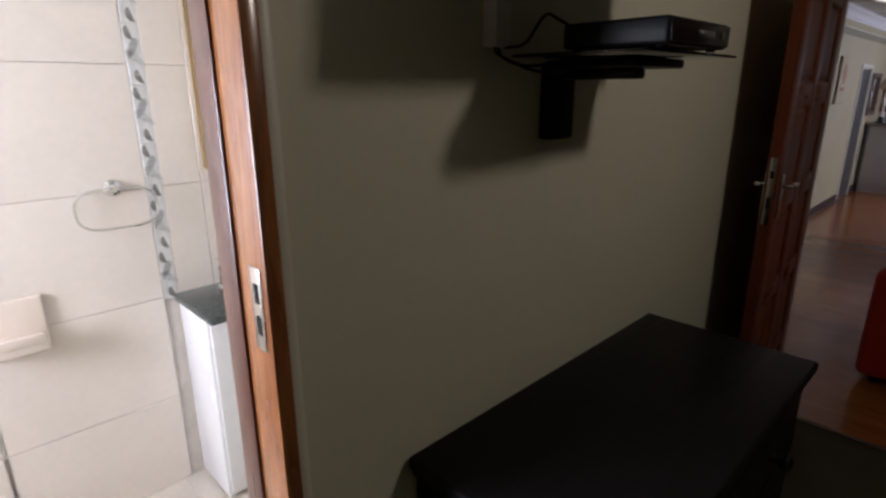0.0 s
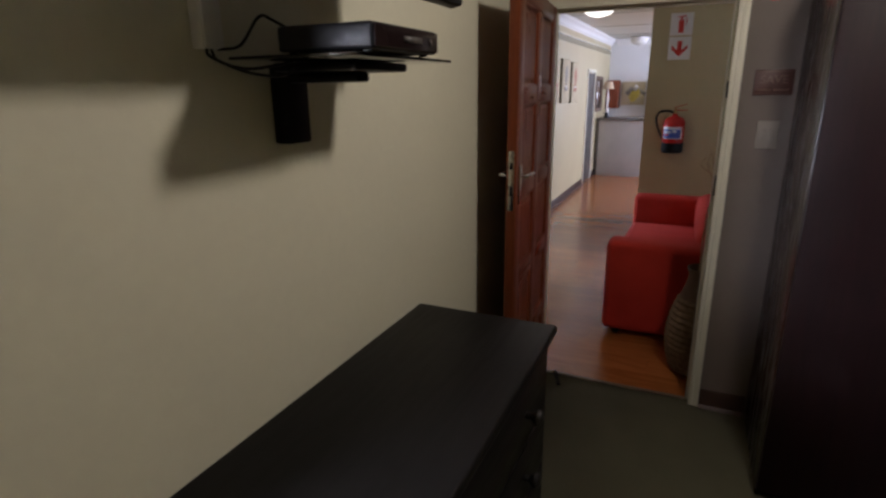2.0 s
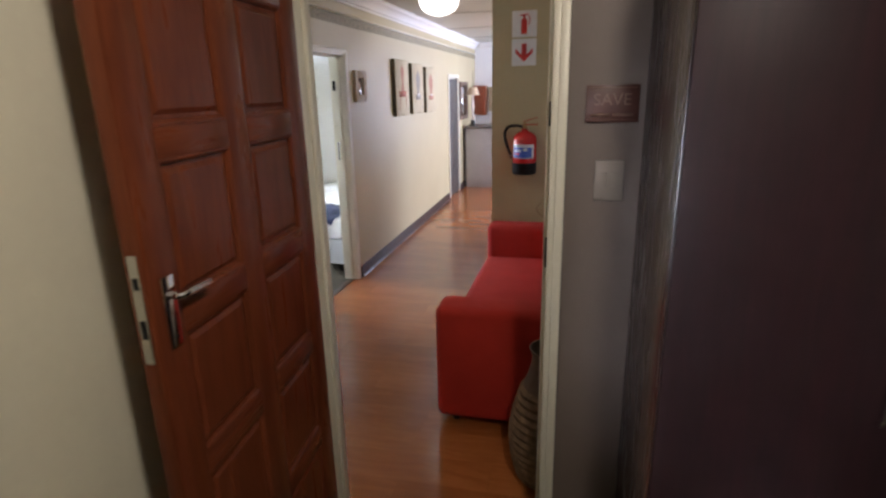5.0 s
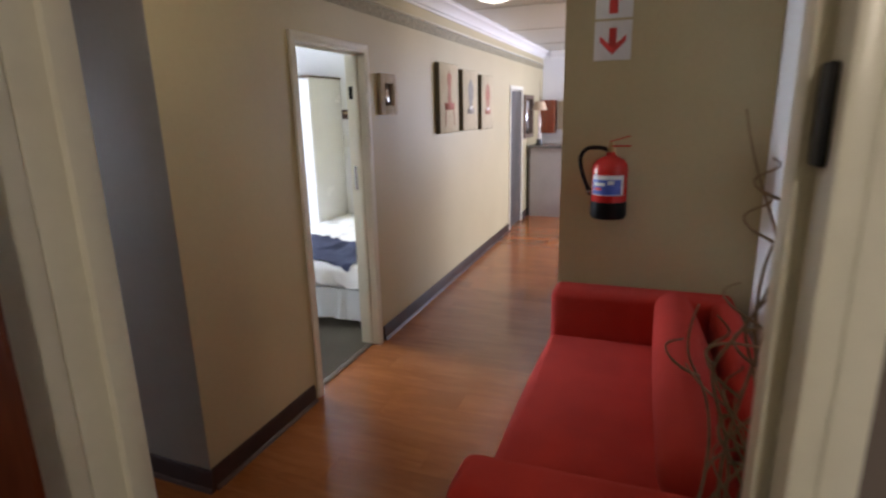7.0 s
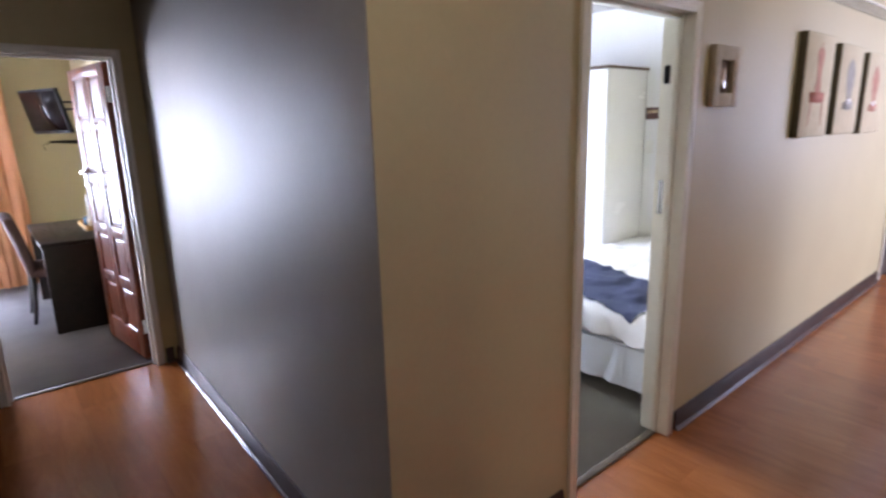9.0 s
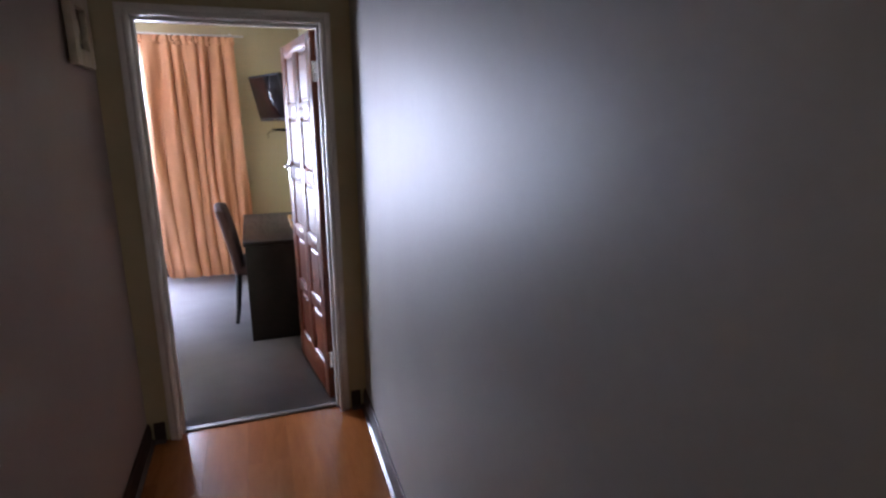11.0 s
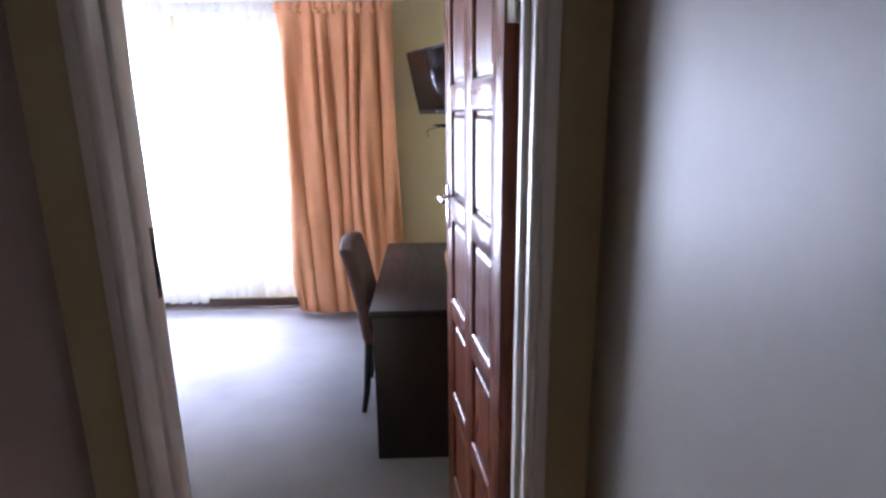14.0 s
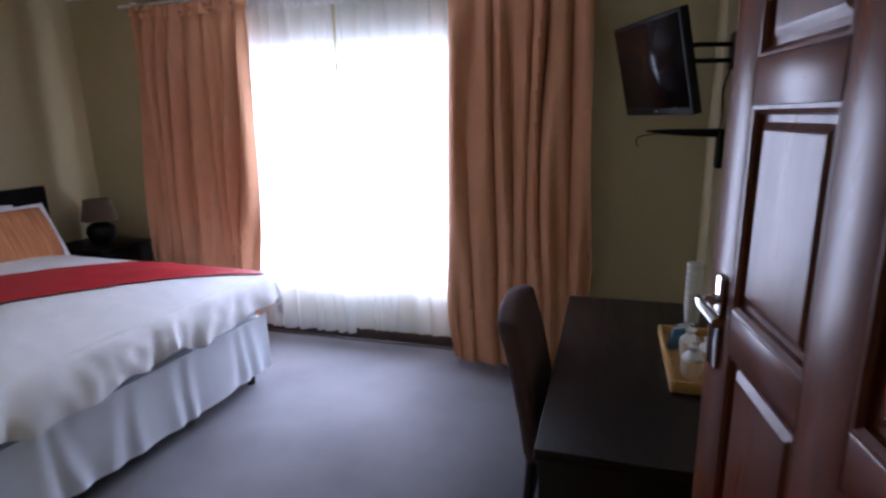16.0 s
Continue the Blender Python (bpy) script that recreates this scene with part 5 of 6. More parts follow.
for i in range(7):
    base = Vector((3.84 + 0.04 * math.cos(i), 0.67 + 0.04 * math.sin(i), 0.50))
    tip = Vector((rnd.uniform(3.76, 4.02), rnd.uniform(0.53, 0.69), rnd.uniform(1.25, 1.85)))
    ph, f1, f2 = rnd.uniform(0, 6), rnd.uniform(7, 13), rnd.uniform(9, 15)

    def along(s, base=base, tip=tip, ph=ph, f1=f1, f2=f2):
        k = s * s
        return base + (tip - base) * s + Vector((0.055 * k * math.sin(f1 * s + ph), 0.045 * k * math.cos(f2 * s + ph), 0.02 * k * math.sin(19 * s)))
    n = 42
    part("twig", tube([along(k / n) for k in range(n + 1)], [0.0050 * (1 - 0.65 * k / n) for k in range(n + 1)], 6), TWIG, twigs)
    for s in (0.62, 0.82):
        q = along(s)
        e = Vector((rnd.uniform(-0.12, 0.12), rnd.uniform(-0.07, 0.07), rnd.uniform(0.06, 0.2)))
        w = rnd.uniform(0, 6)
        side = [q + e * t + Vector((0.02 * math.sin(8 * t + w) - 0.02 * math.sin(w), 0.02 * math.cos(7 * t + w) - 0.02 * math.cos(w), 0)) for t in [k / 12 for k in range(13)]]
        part("side_twig", tube(side, [0.0030 * (1 - 0.05 * k) for k in range(13)], 5), TWIG, twigs)

# counter and the far end
ct = thing("reception_counter", (11.7, 1.4, 0), "pale grey panelled counter with a dark stone top", "counter")
part("front_panel", box(11.42, 11.46, 0.2, 2.515, 0.0, 1.055, 0.003), COUNTER_PANEL, ct)
part("end_panel", box(11.42, 12.0, 2.5155, 2.545, 0.0, 1.055, 0.003), GREY_DOOR, ct, "dark end panel")
part("worktop", box(11.36, 12.02, 0.15, 2.555, 1.056, 1.092, 0.006), COUNTER_TOP, ct)
for yy in (0.9, 1.7):
    part("panel_strip", box(11.416, 11.4195, yy - 0.004, yy + 0.004, 0.01, 1.05), COUNTER_PANEL, ct)
lampb = thing("table_lamp", (11.55, 2.41, 1.092), "slender pale table lamp with a small cream shade on the counter", "lamp")
part("base", lathe([(0.065, 1.0925), (0.065, 1.115), (0.045, 1.13), (0.042, 1.175), (0.03, 1.185)], 20, centre=(11.55, 2.41, 0)), LEG_BLACK, lampb)
part("stem", lathe([(0.022, 1.185), (0.034, 1.22), (0.020, 1.27), (0.016, 1.33), (0.030, 1.42), (0.020, 1.50), (0.012, 1.56), (0.012, 1.66)], 16, centre=(11.55, 2.41, 0)), CERAMIC, lampb)
part("shade", lathe([(0.115, 1.615), (0.070, 1.745), (0.066, 1.745), (0.110, 1.616)], 24, centre=(11.55, 2.41, 0)), SHADE, lampb)
part("finial", lathe([(0.006, 1.745), (0.006, 2.02), (0.002, 2.03)], 8, centre=(11.55, 2.41, 0)), METAL, lampb)
cab = thing("wall_cabinet", (12.55, 2.45, 1.22), "red mahogany wall cabinet on the far wall", "cabinet")
part("body", box(12.42, 12.698, 2.33, 2.575, 1.23, 1.775, 0.003), MAHOGANY, cab)
part("door", box(12.402, 12.4195, 2.335, 2.57, 1.235, 1.77, 0.003), MAHOGANY, cab)
dres = thing("tall_cabinet", (12.5, 1.36, 0), "tall red mahogany cabinet against the far wall", "cabinet")
part("body", box(12.32, 12.698, 1.03, 1.69, 0.0, 1.74, 0.004), MAHOGANY, dres)
part("door", box(12.30, 12.3195, 1.035, 1.355, 0.05, 1.735, 0.003), MAHOGANY, dres)
part("door", box(12.30, 12.3195, 1.365, 1.685, 0.05, 1.735, 0.003), MAHOGANY, dres)
fp = thing("floral_painting", (12.69, 2.07, 1.5), "unframed pale canvas with a yellow flower", "picture")
part("canvas", box(12.665, 12.698, 1.84, 2.31, 1.29, 1.745, 0.003), CANVAS, fp)
at = Matrix.Translation((12.6648, 2.06, 1.517)) @ FACE_WEST
part("petal", flat_shape([(0.02, -0.16), (0.10, -0.06), (0.12, 0.05), (0.05, 0.10), (-0.06, 0.03), (-0.09, -0.08), (-0.04, -0.17)], at), PAINT_YELLOW, fp)
part("leaf", flat_shape([(-0.18, 0.0), (-0.06, 0.14), (0.0, 0.08), (-0.09, -0.04)], at, 0.001), PAINT_GREY, fp)
part("leaf", flat_shape([(0.10, 0.10), (0.24, 0.02), (0.22, -0.05), (0.11, 0.02)], at, 0.001), PAINT_GREY, fp)
part("petal", flat_shape([(-0.02, 0.06), (0.03, 0.18), (0.09, 0.14), (0.05, 0.05)], at, 0.0016), LABEL_WHITE, fp)
mf = thing("wall_mirror", (11.5, 2.57, 1.2), "dark-framed mirror on the corridor wall", "mirror")
for nm, args in (("frame_side", (11.16, 11.22, 1.21, 1.84)), ("frame_side", (11.74, 11.80, 1.21, 1.84)), ("frame_top", (11.22, 11.74, 1.78, 1.84)), ("frame_bottom", (11.22, 11.74, 1.21, 1.27))):
    part(nm, box(args[0], args[1], 2.545, 2.5788, args[2], args[3], 0.004), SHADE_BROWN, mf)
part("glass", box(11.22, 11.74, 2.562, 2.568, 1.27, 1.78), MIRROR, mf)

# ---- small bedroom ----
def bed(name, x0, x1, y0, y1, z_base, top, label, skirt_sides):
    ob = thing(name, ((x0 + x1) / 2, (y0 + y1) / 2, 0), label, "bed")
    part("base", box(x0, x1, y0, y1, 0.10, z_base, 0.02, 2), SKIRT_CLOTH, ob)
    part("mattress", round_block(x0 + 0.01, x1 - 0.01, y0 + 0.01, y1 - 0.01, z_base + 0.001, top, 0.05), LINEN, ob)
    for fx in (x0 + 0.08, x1 - 0.08):
        for fy in (y0 + 0.08, y1 - 0.08):
            part("leg", lathe([(0.025, 0), (0.028, 0.10)], 12, centre=(fx, fy, 0)), LEG_BLACK, ob)
    for side in skirt_sides:
        if side in "EW":
            xx, sg = (x1 + 0.012, 1) if side == "E" else (x0 - 0.012, -1)
            folds = int((y1 - y0) * 6.3)
            f = lambda u, v, xx=xx, sg=sg: (xx + sg * (0.005 + 0.0045 * v) * (0.6 + math.sin(u * folds * 2 * math.pi + 5.0 * noise.noise((u * 7, v * 0.6, 4.0)))) * (0.25 + 0.75 * v), y0 - 0.01 + (y1 - y0 + 0.02) * u, z_base + 0.01 + (0.085 - z_base) * v + 0.010 * noise.noise((u * 4, 0, 1.5)) * v)
        else:
            yy, sg = (y1 + 0.012, 1) if side == "N" else (y0 - 0.012, -1)
            folds = int((x1 - x0) * 6.3)
            f = lambda u, v, yy=yy, sg=sg: (x0 - 0.01 + (x1 - x0 + 0.02) * u, yy + sg * (0.005 + 0.0045 * v) * (0.6 + math.sin(u * folds * 2 * math.pi + 5.0 * noise.noise((u * 7, v * 0.6, 8.0)))) * (0.25 + 0.75 * v), z_base + 0.01 + (0.055 - z_base) * v)
        part("valance", grid(180, 10, f), SKIRT_CLOTH, ob, "pleated pale valance", thick=0.004)
    return ob


bed("bed", 6.45, 8.42, 2.76, 4.0, 0.33, 0.53, "single bed with white linen and a pale valance", "WN")
small_top, cover = drape(6.47, 8.40, 2.78, 3.98, 0.565, 0.20, wrinkle=0.024, seed=2.0, sides=(1, 0, 0, 1), hem=0.03)
solid("white_duvet", cover, LINEN, "rumpled white duvet on the small bed", "duvet")
nv = strip_on(small_top, (6.62, 2.80), (7.0, 4.08), 0.5, 0.012)
solid("navy_throw", nv, NAVY, "navy blue throw folded across the white duvet", "throw")
wr = thing("white_wardrobe", (8.15, 4.5, 0), "white painted wardrobe with two doors", "wardrobe")
part("body", box(7.87, 8.445, 4.03, 5.05, 0.0, 2.0, 0.004), WHITE_GLOSS, wr)
part("door", box(7.85, 7.869, 4.035, 4.535, 0.06, 1.985, 0.003), WHITE_GLOSS, wr)
part("door", box(7.85, 7.869, 4.545, 5.045, 0.06, 1.985, 0.003), WHITE_GLOSS, wr)
part("cornice", box(7.83, 8.445, 4.015, 5.065, 2.0005, 2.018, 0.003), SHADE_BROWN, wr, "dark top board")
for hy in (4.50, 4.58):
    part("handle", tube(arc([(7.849, hy, 1.16), (7.825, hy, 1.14), (7.825, hy, 1.04), (7.849, hy, 1.02)], 5), 0.005, 8), CHROME, wr)
np_ = thing("small_notice", (8.449, 3.94, 1.6), "small dark maroon notice on the white wall", "notice")
part("board", box(8.441, 8.4495, 3.90, 4.025, 1.58, 1.682, 0.002), SIGN_BROWN, np_)
part("print", box(8.4400, 8.4412, 3.915, 4.01, 1.635, 1.66), SIGN_CREAM, np_)
sk2 = thing("wall_socket", (8.449, 3.94, 1.4), "white light switch on the white wall", "switch")
part("plate", box(8.441, 8.4495, 3.94, 4.01, 1.28, 1.40, 0.003), WHITE_PLASTIC, sk2)

# ---- second bedroom ----
# the double bed stands a little askew to its wall
ASKEW = Matrix.Translation((2.22, 8.04, 0)) @ pose(0, 0, 0, 0, 0, -3.5) @ Matrix.Translation((-2.22, -8.04, 0))


def askew(ob):
    ob.matrix_basis = ASKEW @ ob.matrix_basis
    return ob


double_bed = askew(bed("bed", 0.38, 2.23, 6.42, 8.03, 0.44, 0.66, "double bed with white linen and a pale pleated valance", "ES"))
part("headboard", box(0.225, 0.285, 6.20, 8.29, 0.0, 1.18, 0.012, 3), DARK_WOOD, double_bed, "dark brown headboard")
double_top, cover = drape(0.42, 2.25, 6.43, 8.05, 0.815, 0.255, wrinkle=0.0028, seed=5.0, sides=(0, 1, 1, 1), hem=0.03, step=0.018, round_=0.15, bulge=0.115)
askew(solid("white_duvet", cover, LINEN, "soft white duvet with a wavy hem on the double bed", "duvet"))
askew(solid("red_runner", strip_on(double_top, (0.98, 6.42), (2.03, 8.19), 0.56, 0.010, 90, 18), RED_RUNNER, "red satin bed runner laid aslant across the duvet", "bed runner"))


def pillow(place, rot, size, material, label, border=None):
    ob = thing("pillow", place, label, "pillow", "bed pillows")
    b = cushion(size[0], size[1], size[2], n=16)
    b.transform(Matrix.Translation(place) @ pose(0, 0, 0, *rot))
    part("cover", b, material, ob)
    if border:
        b = box(-size[0] / 2 - 0.015, size[0] / 2 + 0.015, -size[1] / 2 - 0.018, size[1] / 2 + 0.018, -0.004, 0.004, 0.003)
        b.transform(Matrix.Translation(place) @ pose(0, 0, 0, *rot))
        part("border", b, border, ob, "white flange border")
    return ob


for py in (7.66, 6.86):
    pillow((0.45, py, 0.91), (0, -116, 0), (0.42, 0.66, 0.16), LINEN, "white pillow leaning on the headboard")
    pillow((0.62, py + 0.09, 0.90), (0, -116, 0), (0.40, 0.58, 0.13), PILLOW_STRIPE, "orange striped cushion with a white border", LINEN)

ns = thing("nightstand", (0.5, 8.46, 0), "dark brown nightstand beside the bed", "nightstand")
part("top", box(0.23, 0.79, 8.22, 8.68, 0.695, 0.722, 0.005), DARK_WOOD, ns)
part("body", box(0.25, 0.77, 8.24, 8.67, 0.09, 0.6945, 0.003), DARK_WOOD, ns)
for a, b in ((0.40, 0.685), (0.10, 0.39)):
    d = part("drawer", box(0.771, 0.788, 8.25, 8.66, a, b, 0.003), DARK_WOOD, ns)
    part("knob", tube([(0.788, 8.455, (a + b) / 2), (0.80, 8.455, (a + b) / 2), (0.812, 8.455, (a + b) / 2)], [0.006, 0.010, 0.012], 10), METAL, d)
for fx in (0.27, 0.75):
    for fy in (8.26, 8.65):
        part("leg", box(fx - 0.02, fx + 0.02, fy - 0.02, fy + 0.02, 0, 0.0895, 0.003), DARK_WOOD, ns)
bl = thing("bedside_lamp", (0.50, 8.50, 0.722), "dark round-based bedside lamp with a brown shade", "lamp")
part("base", lathe([(0.060, 0.7225), (0.085, 0.745), (0.105, 0.80), (0.095, 0.845), (0.055, 0.875), (0.015, 0.885), (0.012, 0.92)], 24, centre=(0.50, 8.50, 0)), LEG_BLACK, bl)
part("shade", lathe([(0.125, 0.895), (0.090, 1.055), (0.086, 1.055), (0.120, 0.896)], 28, centre=(0.50, 8.50, 0)), SHADE_BROWN, bl)

# curtains
def curtain_set(name, x0, x1, y, z0, z1, folds, depth, material, label, seed, flare, group, thick, lean=0.0):
    ob = thing(name, ((x0 + x1) / 2, y, z0), label, "curtain", group)
    part("cloth", pleated(x0, x1, y, z0, z1, folds, depth, seed, flare=flare, lean=lean), material, ob, thick=thick)
    part("heading_tape", pleated(x0, x1, y + 0.004, z1 - 0.075, z1 + 0.012, folds * 2, depth * 0.55, seed, rows=3, flare=0, per=6), material, ob, "pinched heading", thick=0.003)
    return ob


curtain_set("curtain", 0.98, 1.92, 8.585, 0.025, 2.385, 7, 0.056, CURTAIN, "peach-orange pleated curtain hanging to the floor", 1.3, 0.0, "peach curtains", 0.004, lean=-0.10)
curtain_set("curtain", 3.275, 4.125, 8.585, 0.025, 2.385, 7, 0.056, CURTAIN, "peach-orange pleated curtain hanging to the floor", 6.1, 0.06, "peach curtains", 0.004, lean=0.02)
curtain_set("voile_curtain", 1.70, 2.50, 8.69, 0.085, 2.40, 8, 0.024, SHEER, "white translucent voile curtain", 2.7, 0.08, "voile curtains", 0.0)
curtain_set("voile_curtain", 2.49, 3.42, 8.70, 0.125, 2.40, 9, 0.024, SHEER, "white translucent voile curtain", 9.2, 0.08, "voile curtains", 0.0)
rail = thing("curtain_rail", (2.5, 8.64, 2.4), "white double curtain rail over the window", "curtain rail")
part("front_track", box(0.90, 4.22, 8.578, 8.592, 2.395, 2.412, 0.002), WHITE_PLASTIC, rail)
part("back_track", box(1.60, 3.50, 8.69, 8.704, 2.412, 2.426, 0.002), WHITE_PLASTIC, rail)
for bx in (1.0, 2.5, 4.1):
    part("bracket", box(bx - 0.012, bx + 0.012, 8.593, 8.779, 2.413, 2.428, 0.002), WHITE_PLASTIC, rail)
part("pull_cord", tube([(2.47, 8.665, 2.40), (2.472, 8.664, 2.2), (2.474, 8.665, 2.06)], 0.0025, 6), PAPER, rail)
part("cord_weight", lathe([(0.003, 2.03), (0.007, 2.035), (0.005, 2.06)], 10, centre=(2.474, 8.665, 0)), SIGN_CREAM, rail)

# desk, chair and what stands on it
desk = thing("desk", (4.42, 7.23, 0), "dark walnut panel desk against the bedroom wall", "desk")
part("top", box(4.088, 4.768, 6.575, 7.885, 0.718, 0.750, 0.003), DESK_WOOD, desk)
part("end_panel", box(4.10, 4.76, 6.585, 6.615, 0.0, 0.7175, 0.002), DESK_WOOD, desk)
part("end_panel", box(4.10, 4.76, 7.845, 7.875, 0.0, 0.7175, 0.002), DESK_WOOD, desk)
part("back_panel", box(4.70, 4.72, 6.615, 7.845, 0.25, 0.7175, 0.002), DESK_WOOD, desk)
part("drawer_box", box(4.13, 4.69, 7.50, 7.84, 0.58, 0.7175, 0.002), DESK_WOOD, desk)

ch = thing("dining_chair", (4.2, 7.23, 0), "high-backed chair in brown suede with black legs", "chair")
CY0, CY1 = 7.00, 7.46
part("seat", soft_box(4.005, 4.45, CY0, CY1, 0.40, 0.475, 0.02, 0.012), CHAIR_CLOTH, ch)
bk = soft_box(-0.035, 0.035, CY0, CY1, 0.42, 0.945, 0.022, 0.010)
for v in bk.verts:
    z = v.co.z
    v.co.x += 4.035 - 0.10 * ((z - 0.40) / 0.54) ** 1.4 - 0.02 * (1 - ((v.co.y - 7.23) / 0.23) ** 2) * ((z - 0.4) / 0.54)
    v.co.z -= 0.02 * ((v.co.y - 7.23) / 0.23) ** 2 * max(0, (z - 0.8) / 0.14)
part("backrest", bk, CHAIR_CLOTH, ch)
for ly in (CY0 + 0.025, CY1 - 0.025):
    part("leg", tube([(4.03, ly, 0.43), (4.02, ly, 0.30), (4.005, ly, 0.12), (3.985, ly, 0.0)], [0.022, 0.021, 0.018, 0.014], 8), LEG_BLACK, ch)
    part("leg", tube([(4.42, ly, 0.41), (4.42, ly, 0.2), (4.42, ly, 0.0)], [0.020, 0.018, 0.014], 8), LEG_BLACK, ch)

tray = thing("tea_tray", (4.58, 7.2, 0.75), "orange bamboo-edged tea tray on the desk", "tray")
part("floor_board", box(4.465, 4.70, 6.985, 7.47, 0.7505, 0.758, 0.002), BAMBOO, tray)
for args in ((4.458, 4.470, 6.98, 7.475), (4.695, 4.707, 6.98, 7.475), (4.4705, 4.6945, 6.98, 6.992), (4.4705, 4.6945, 7.463, 7.475)):
    part("rim", box(*args, 0.7505, 0.792, 0.004), BAMBOO, tray)
for cx, cy, r in ((4.53, 7.08, 0.038), (4.59, 7.16, 0.04), (4.54, 7.23, 0.036)):
    cupob = thing("wrapped_cup", (cx, cy, 0.758), "white cup wrapped in clear film on the tray", "cup", "tray cups")
    part("bowl", lathe([(r * 0.6, 0.7585), (r * 0.85, 0.775), (r, 0.83), (r * 0.93, 0.832), (r * 0.78, 0.78), (0.004, 0.77)], 20, centre=(cx, cy, 0)), CERAMIC, cupob)
    wrapb = lathe([(r * 0.9, 0.835), (r * 0.6, 0.850), (0.010, 0.855), (0.018, 0.872), (0.002, 0.878)], 14, centre=(cx, cy, 0))
    for v in wrapb.verts:
        v.co += 0.006 * Vector((noise.noise(v.co * 60), noise.noise(v.co * 60 + Vector((5, 5, 5))), noise.noise(v.co * 50)))
    part("film", wrapb, WRAP, cupob, "crumpled clear film")
for i in range(5):
    pk = box(-0.035, 0.035, -0.006, 0.006, 0.0, 0.085, 0.002)
    pk.transform(Matrix.Translation((4.51 + 0.006 * i, 7.33 + 0.024 * i, 0.7585)) @ pose(0, 0, 0, 14 + 3 * i, 0, 30))
    solid("tea_sachet", pk, BLUE_PACK if i % 2 == 0 else PAPER, "blue and white paper tea sachet standing in the tray", "sachet", "tea sachets")
roll = thing("paper_cup_stack", (4.60, 7.64, 0.75), "tall white stack of paper cups on the desk", "cups")
for k in range(7):
    z = 0.7505 + 0.030 * k
    part("cup", lathe([(0.026, z), (0.034, z + 0.072), (0.0355, z + 0.075), (0.033, z + 0.075), (0.024, z + 0.004)], 20, centre=(4.60, 7.64, 0)), PAPER, roll)

# second television
tv2 = thing("television", (4.34, 8.03, 1.6), "black flat television tilted down on a wall arm", "television")
dirx = Vector((0.245, -0.557, 0)).normalized()
nrm = Vector((-dirx.y, dirx.x, 0)) * -1
m = Matrix.Translation((4.352, 8.025, 2.005)) @ Matrix(((dirx.x, -nrm.x, 0, 0), (dirx.y, -nrm.y, 0, 0), (0, 0, 1, 0), (0, 0, 0, 1))) @ pose(0, 0, 0, 13, 0, 0)
for nm, args, mat in (("casing", (-0.305, 0.305, 0.0, 0.040, -0.425, 0.0), BLACK), ("back_cover", (-0.21, 0.21, 0.0405, 0.075, -0.37, -0.06), BLACK), ("screen", (-0.288, 0.288, -0.0015, -0.0002, -0.392, -0.018), SCREEN), ("brand_mark", (-0.02, 0.02, -0.0018, -0.0002, -0.410, -0.404), METAL)):
    b = box(*args, 0.006 if mat is BLACK else 0.0, 2)
    b.transform(m)
    part(nm, b, mat, tv2)
for z in (1.90, 1.83):
    part("arm_bar", tube([(4.44, 8.08, z - 0.02), (4.60, 8.14, z), (4.755, 8.20, z)], 0.011, 8), BLACK, tv2)
part("arm_knuckle", box(4.42, 4.46, 8.06, 8.10, 1.77, 1.92, 0.004), BLACK, tv2)
part("wall_plate", box(4.752, 4.7695, 8.14, 8.26, 1.79, 1.95, 0.003), BLACK, tv2)
sb = thing("shelf_bracket", (4.76, 8.3, 1.33), "empty black wall bracket for a decoder shelf", "bracket")
part("column", box(4.745, 4.7695, 8.27, 8.36, 1.33, 1.52, 0.004), BLACK, sb)
part("arm", tube([(4.41, 8.30, 1.515), (4.48, 8.305, 1.510), (4.60, 8.31, 1.505), (4.75, 8.315, 1.50)], [0.003, 0.012, 0.018, 0.022], 10), BLACK, sb)
for i, pts in enumerate(([(4.76, 8.22, 1.80), (4.74, 8.24, 1.70), (4.755, 8.29, 1.58), (4.75, 8.31, 1.52)], [(4.46, 8.31, 1.50), (4.40, 8.33, 1.49), (4.37, 8.36, 1.47), (4.38, 8.36, 1.43)])):
    solid("television_cable", tube(arc(pts, 6), 0.003, 6), BLACK, "thin cable hanging by the television bracket", "cable", "television cables")

# ---- pieces of floors and walls ----
rnd = random.Random(3)


def slabs_mesh(name, w, l, t, bevel, material):
    me = finish(name, box(-w / 2, w / 2, -l / 2, l / 2, -t, 0, bevel, 1), material)
    return me


plank_meshes = {}


def plank(x0, x1, y0, y1, parent):
    key = (round(x1 - x0, 3), round(y1 - y0, 3))
    if key not in plank_meshes:
        plank_meshes[key] = slabs_mesh("plank", x1 - x0 - 0.0004, y1 - y0 - 0.0004, 0.011, 0.0, LAMINATE)
    ob = new("plank", plank_meshes[key])
    ob.location = ((x0 + x1) / 2, (y0 + y1) / 2, 0)
    ob.parent = parent


PW, PL = 0.192, 1.22
x = 3.486
k = 0
while x < 12.7:
    x1 = min(x + PW, 12.7)
    y_top = 5.436 if x < 4.7 else 2.625
    lows = 0.252 if x1 < 6.13 else -1.995
    y = lows - (0, 0.41, 0.82)[k % 3] - 0.13
    while y < y_top:
        a, b = max(y, lows), min(y + PL, y_top)
        if b - a > 0.02:
            plank(x, x1, a, b, laminate_floor)
        y += PL
    x += PW
    k += 1

tile_meshes = {}


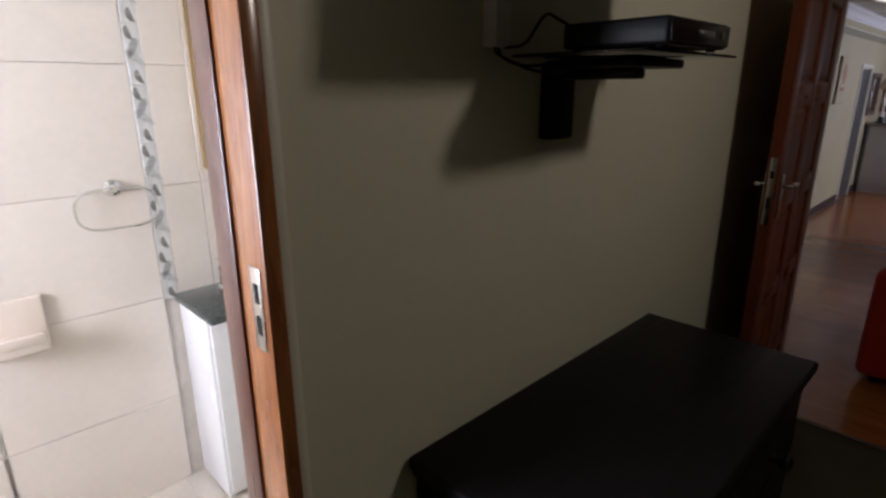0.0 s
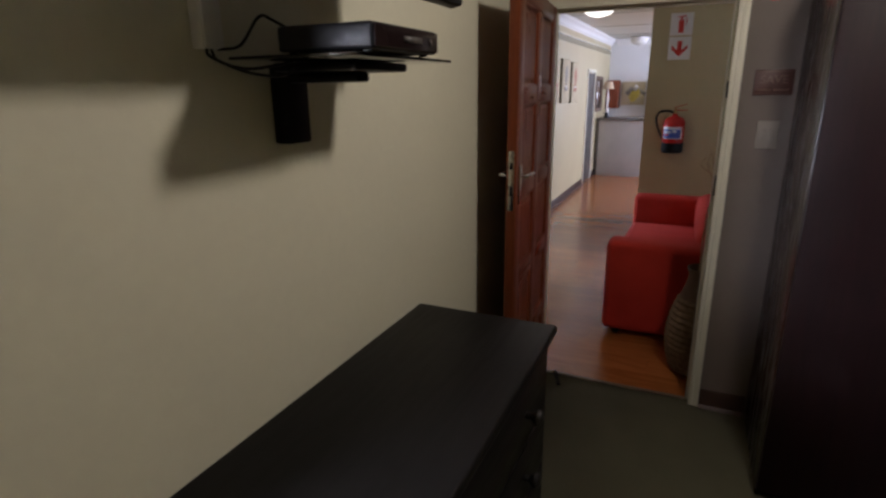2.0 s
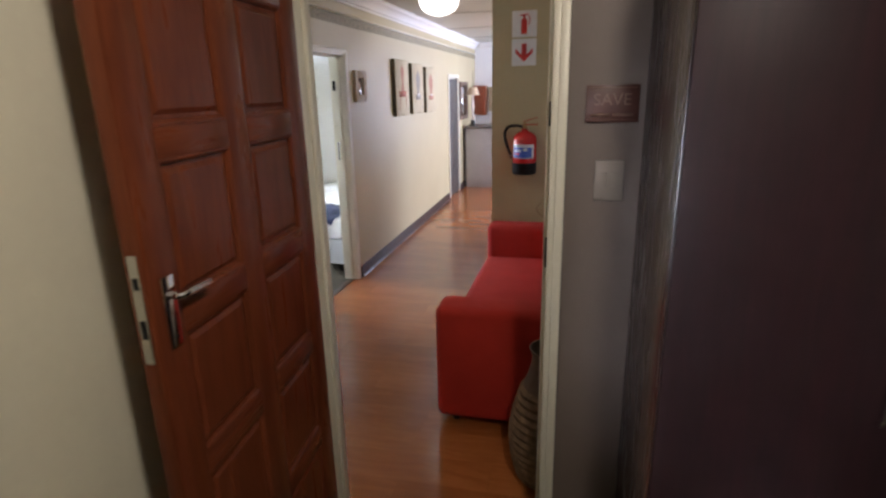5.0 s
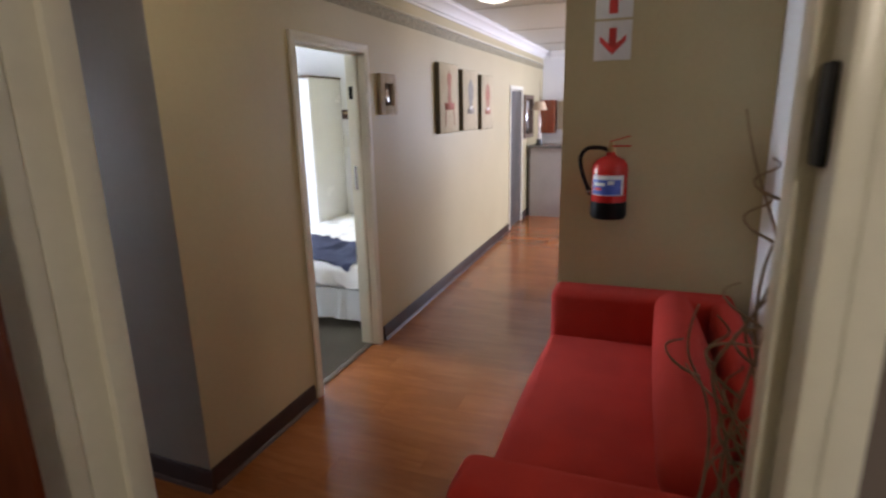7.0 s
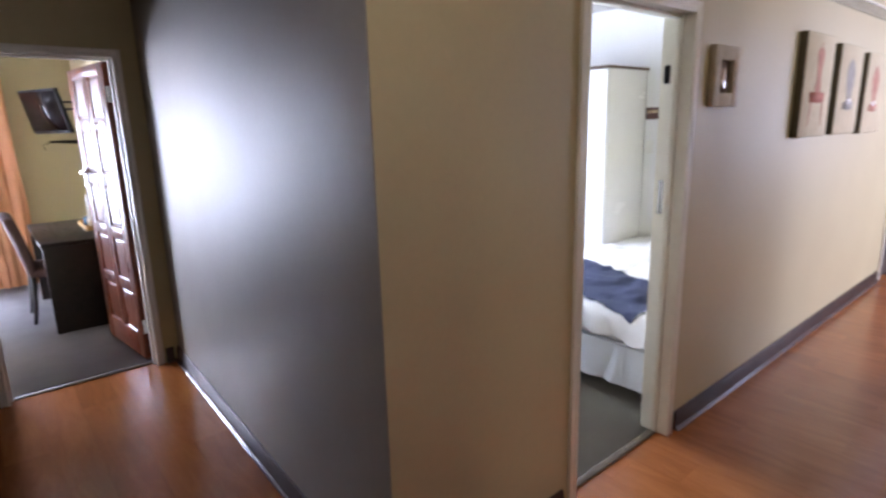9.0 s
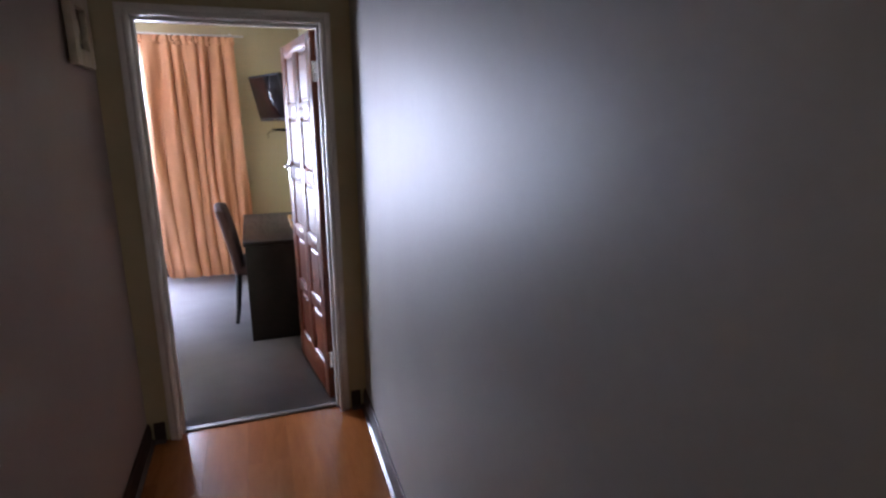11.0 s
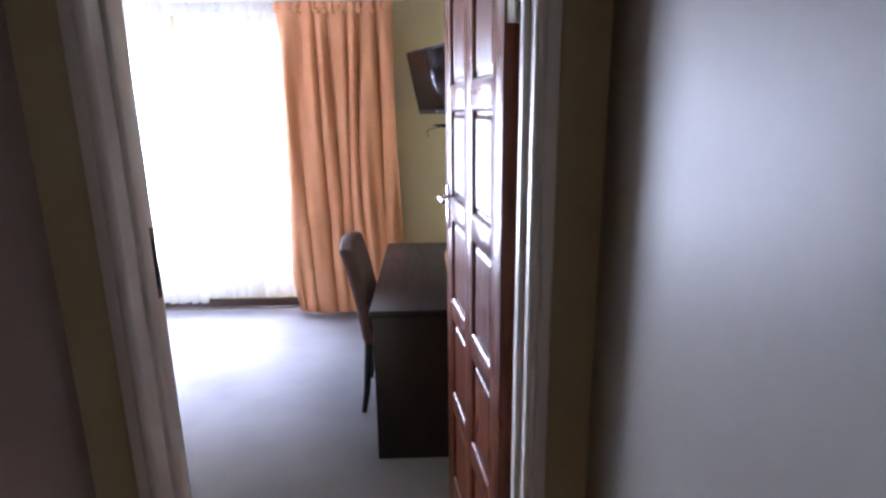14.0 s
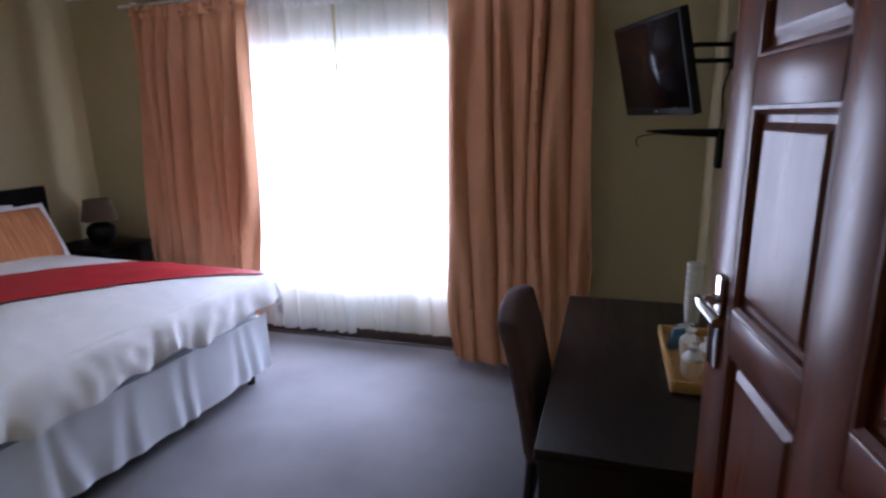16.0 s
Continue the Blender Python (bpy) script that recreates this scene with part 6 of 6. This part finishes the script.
def tile(x0, x1, z0, z1, y, material, parent, name="tile"):
    key = (name, round(x1 - x0, 3), round(z1 - z0, 3))
    if key not in tile_meshes:
        tile_meshes[key] = finish(name, box(-(x1 - x0) / 2 + 0.001, (x1 - x0) / 2 - 0.001, -0.008, 0, -(z1 - z0) / 2 + 0.001, (z1 - z0) / 2 - 0.001, 0.0015, 1), material)
    ob = new(name, tile_meshes[key])
    ob.location = ((x0 + x1) / 2, y, (z0 + z1) / 2)
    ob.parent = parent


for i in range(8):
    z0 = max(0.0, 0.41 + 0.45 * (i - 1)) if i else 0.0
    z1 = min(H, 0.41 + 0.45 * i)
    if z1 - z0 < 0.02:
        continue
    for a in (-0.78, -0.16, 0.44):
        tile(a, a + (0.62 if a < 0.4 else 0.608), z0, z1, 3.1795, TILE, bath_wall)
    for a in (1.105, 1.255, 1.555, 1.855):
        tile(a, a + (0.15 if a < 1.2 else 0.30), z0, z1, 3.1795, TILE, bath_wall)
leaf = [(0.013 * math.sin(a) * (1 + 0.4 * math.cos(a)), 0.040 * math.cos(a)) for a in [k * math.pi / 9 for k in range(18)]]
moon = [(0.021 * math.cos(a), 0.026 * math.sin(a)) for a in [math.pi / 2 + k * math.pi / 10 for k in range(11)]]
motifs = [finish("leaf_motif", flat_shape(pts, FACE_SOUTH @ pose(0, 0, 0, 0, 0, tilt), 0.0008), mat)
          for pts, tilt, mat in ((leaf, -24, MOTIF), (leaf, 50, MOTIF_PALE), (moon, 20, MOTIF_DARK))]
for i in range(9):
    z = 0.846 + 0.2105 * i
    top = min(z + 0.2105, H)
    tile(1.049, 1.106, z, top, 3.1793, MOSAIC, bath_wall, "border_tile")
    for data, dx, dz in ((motifs[0], -0.004, 0.125), (motifs[1], 0.004, 0.092), (motifs[2], -0.004, 0.180), (motifs[2], 0.012, 0.030)):
        if z + dz < H - 0.04:
            ob = new("leaf_motif", data)
            ob.location = (1.0775 + dx, 3.1713, z + dz)
            ob.parent = bath_wall
for i in range(7):
    for j in range(4):
        key = "floor"
        if key not in tile_meshes:
            tile_meshes[key] = finish("floor_tile", box(-0.199, 0.199, -0.199, 0.199, -0.006, 0, 0.0015, 1), TILE_FLOOR)
        ob = new("floor_tile", tile_meshes[key])
        ob.location = (-0.78 + 0.4 * i, 1.93 + 0.4 * j, 0)
        ob.parent = bath_floor
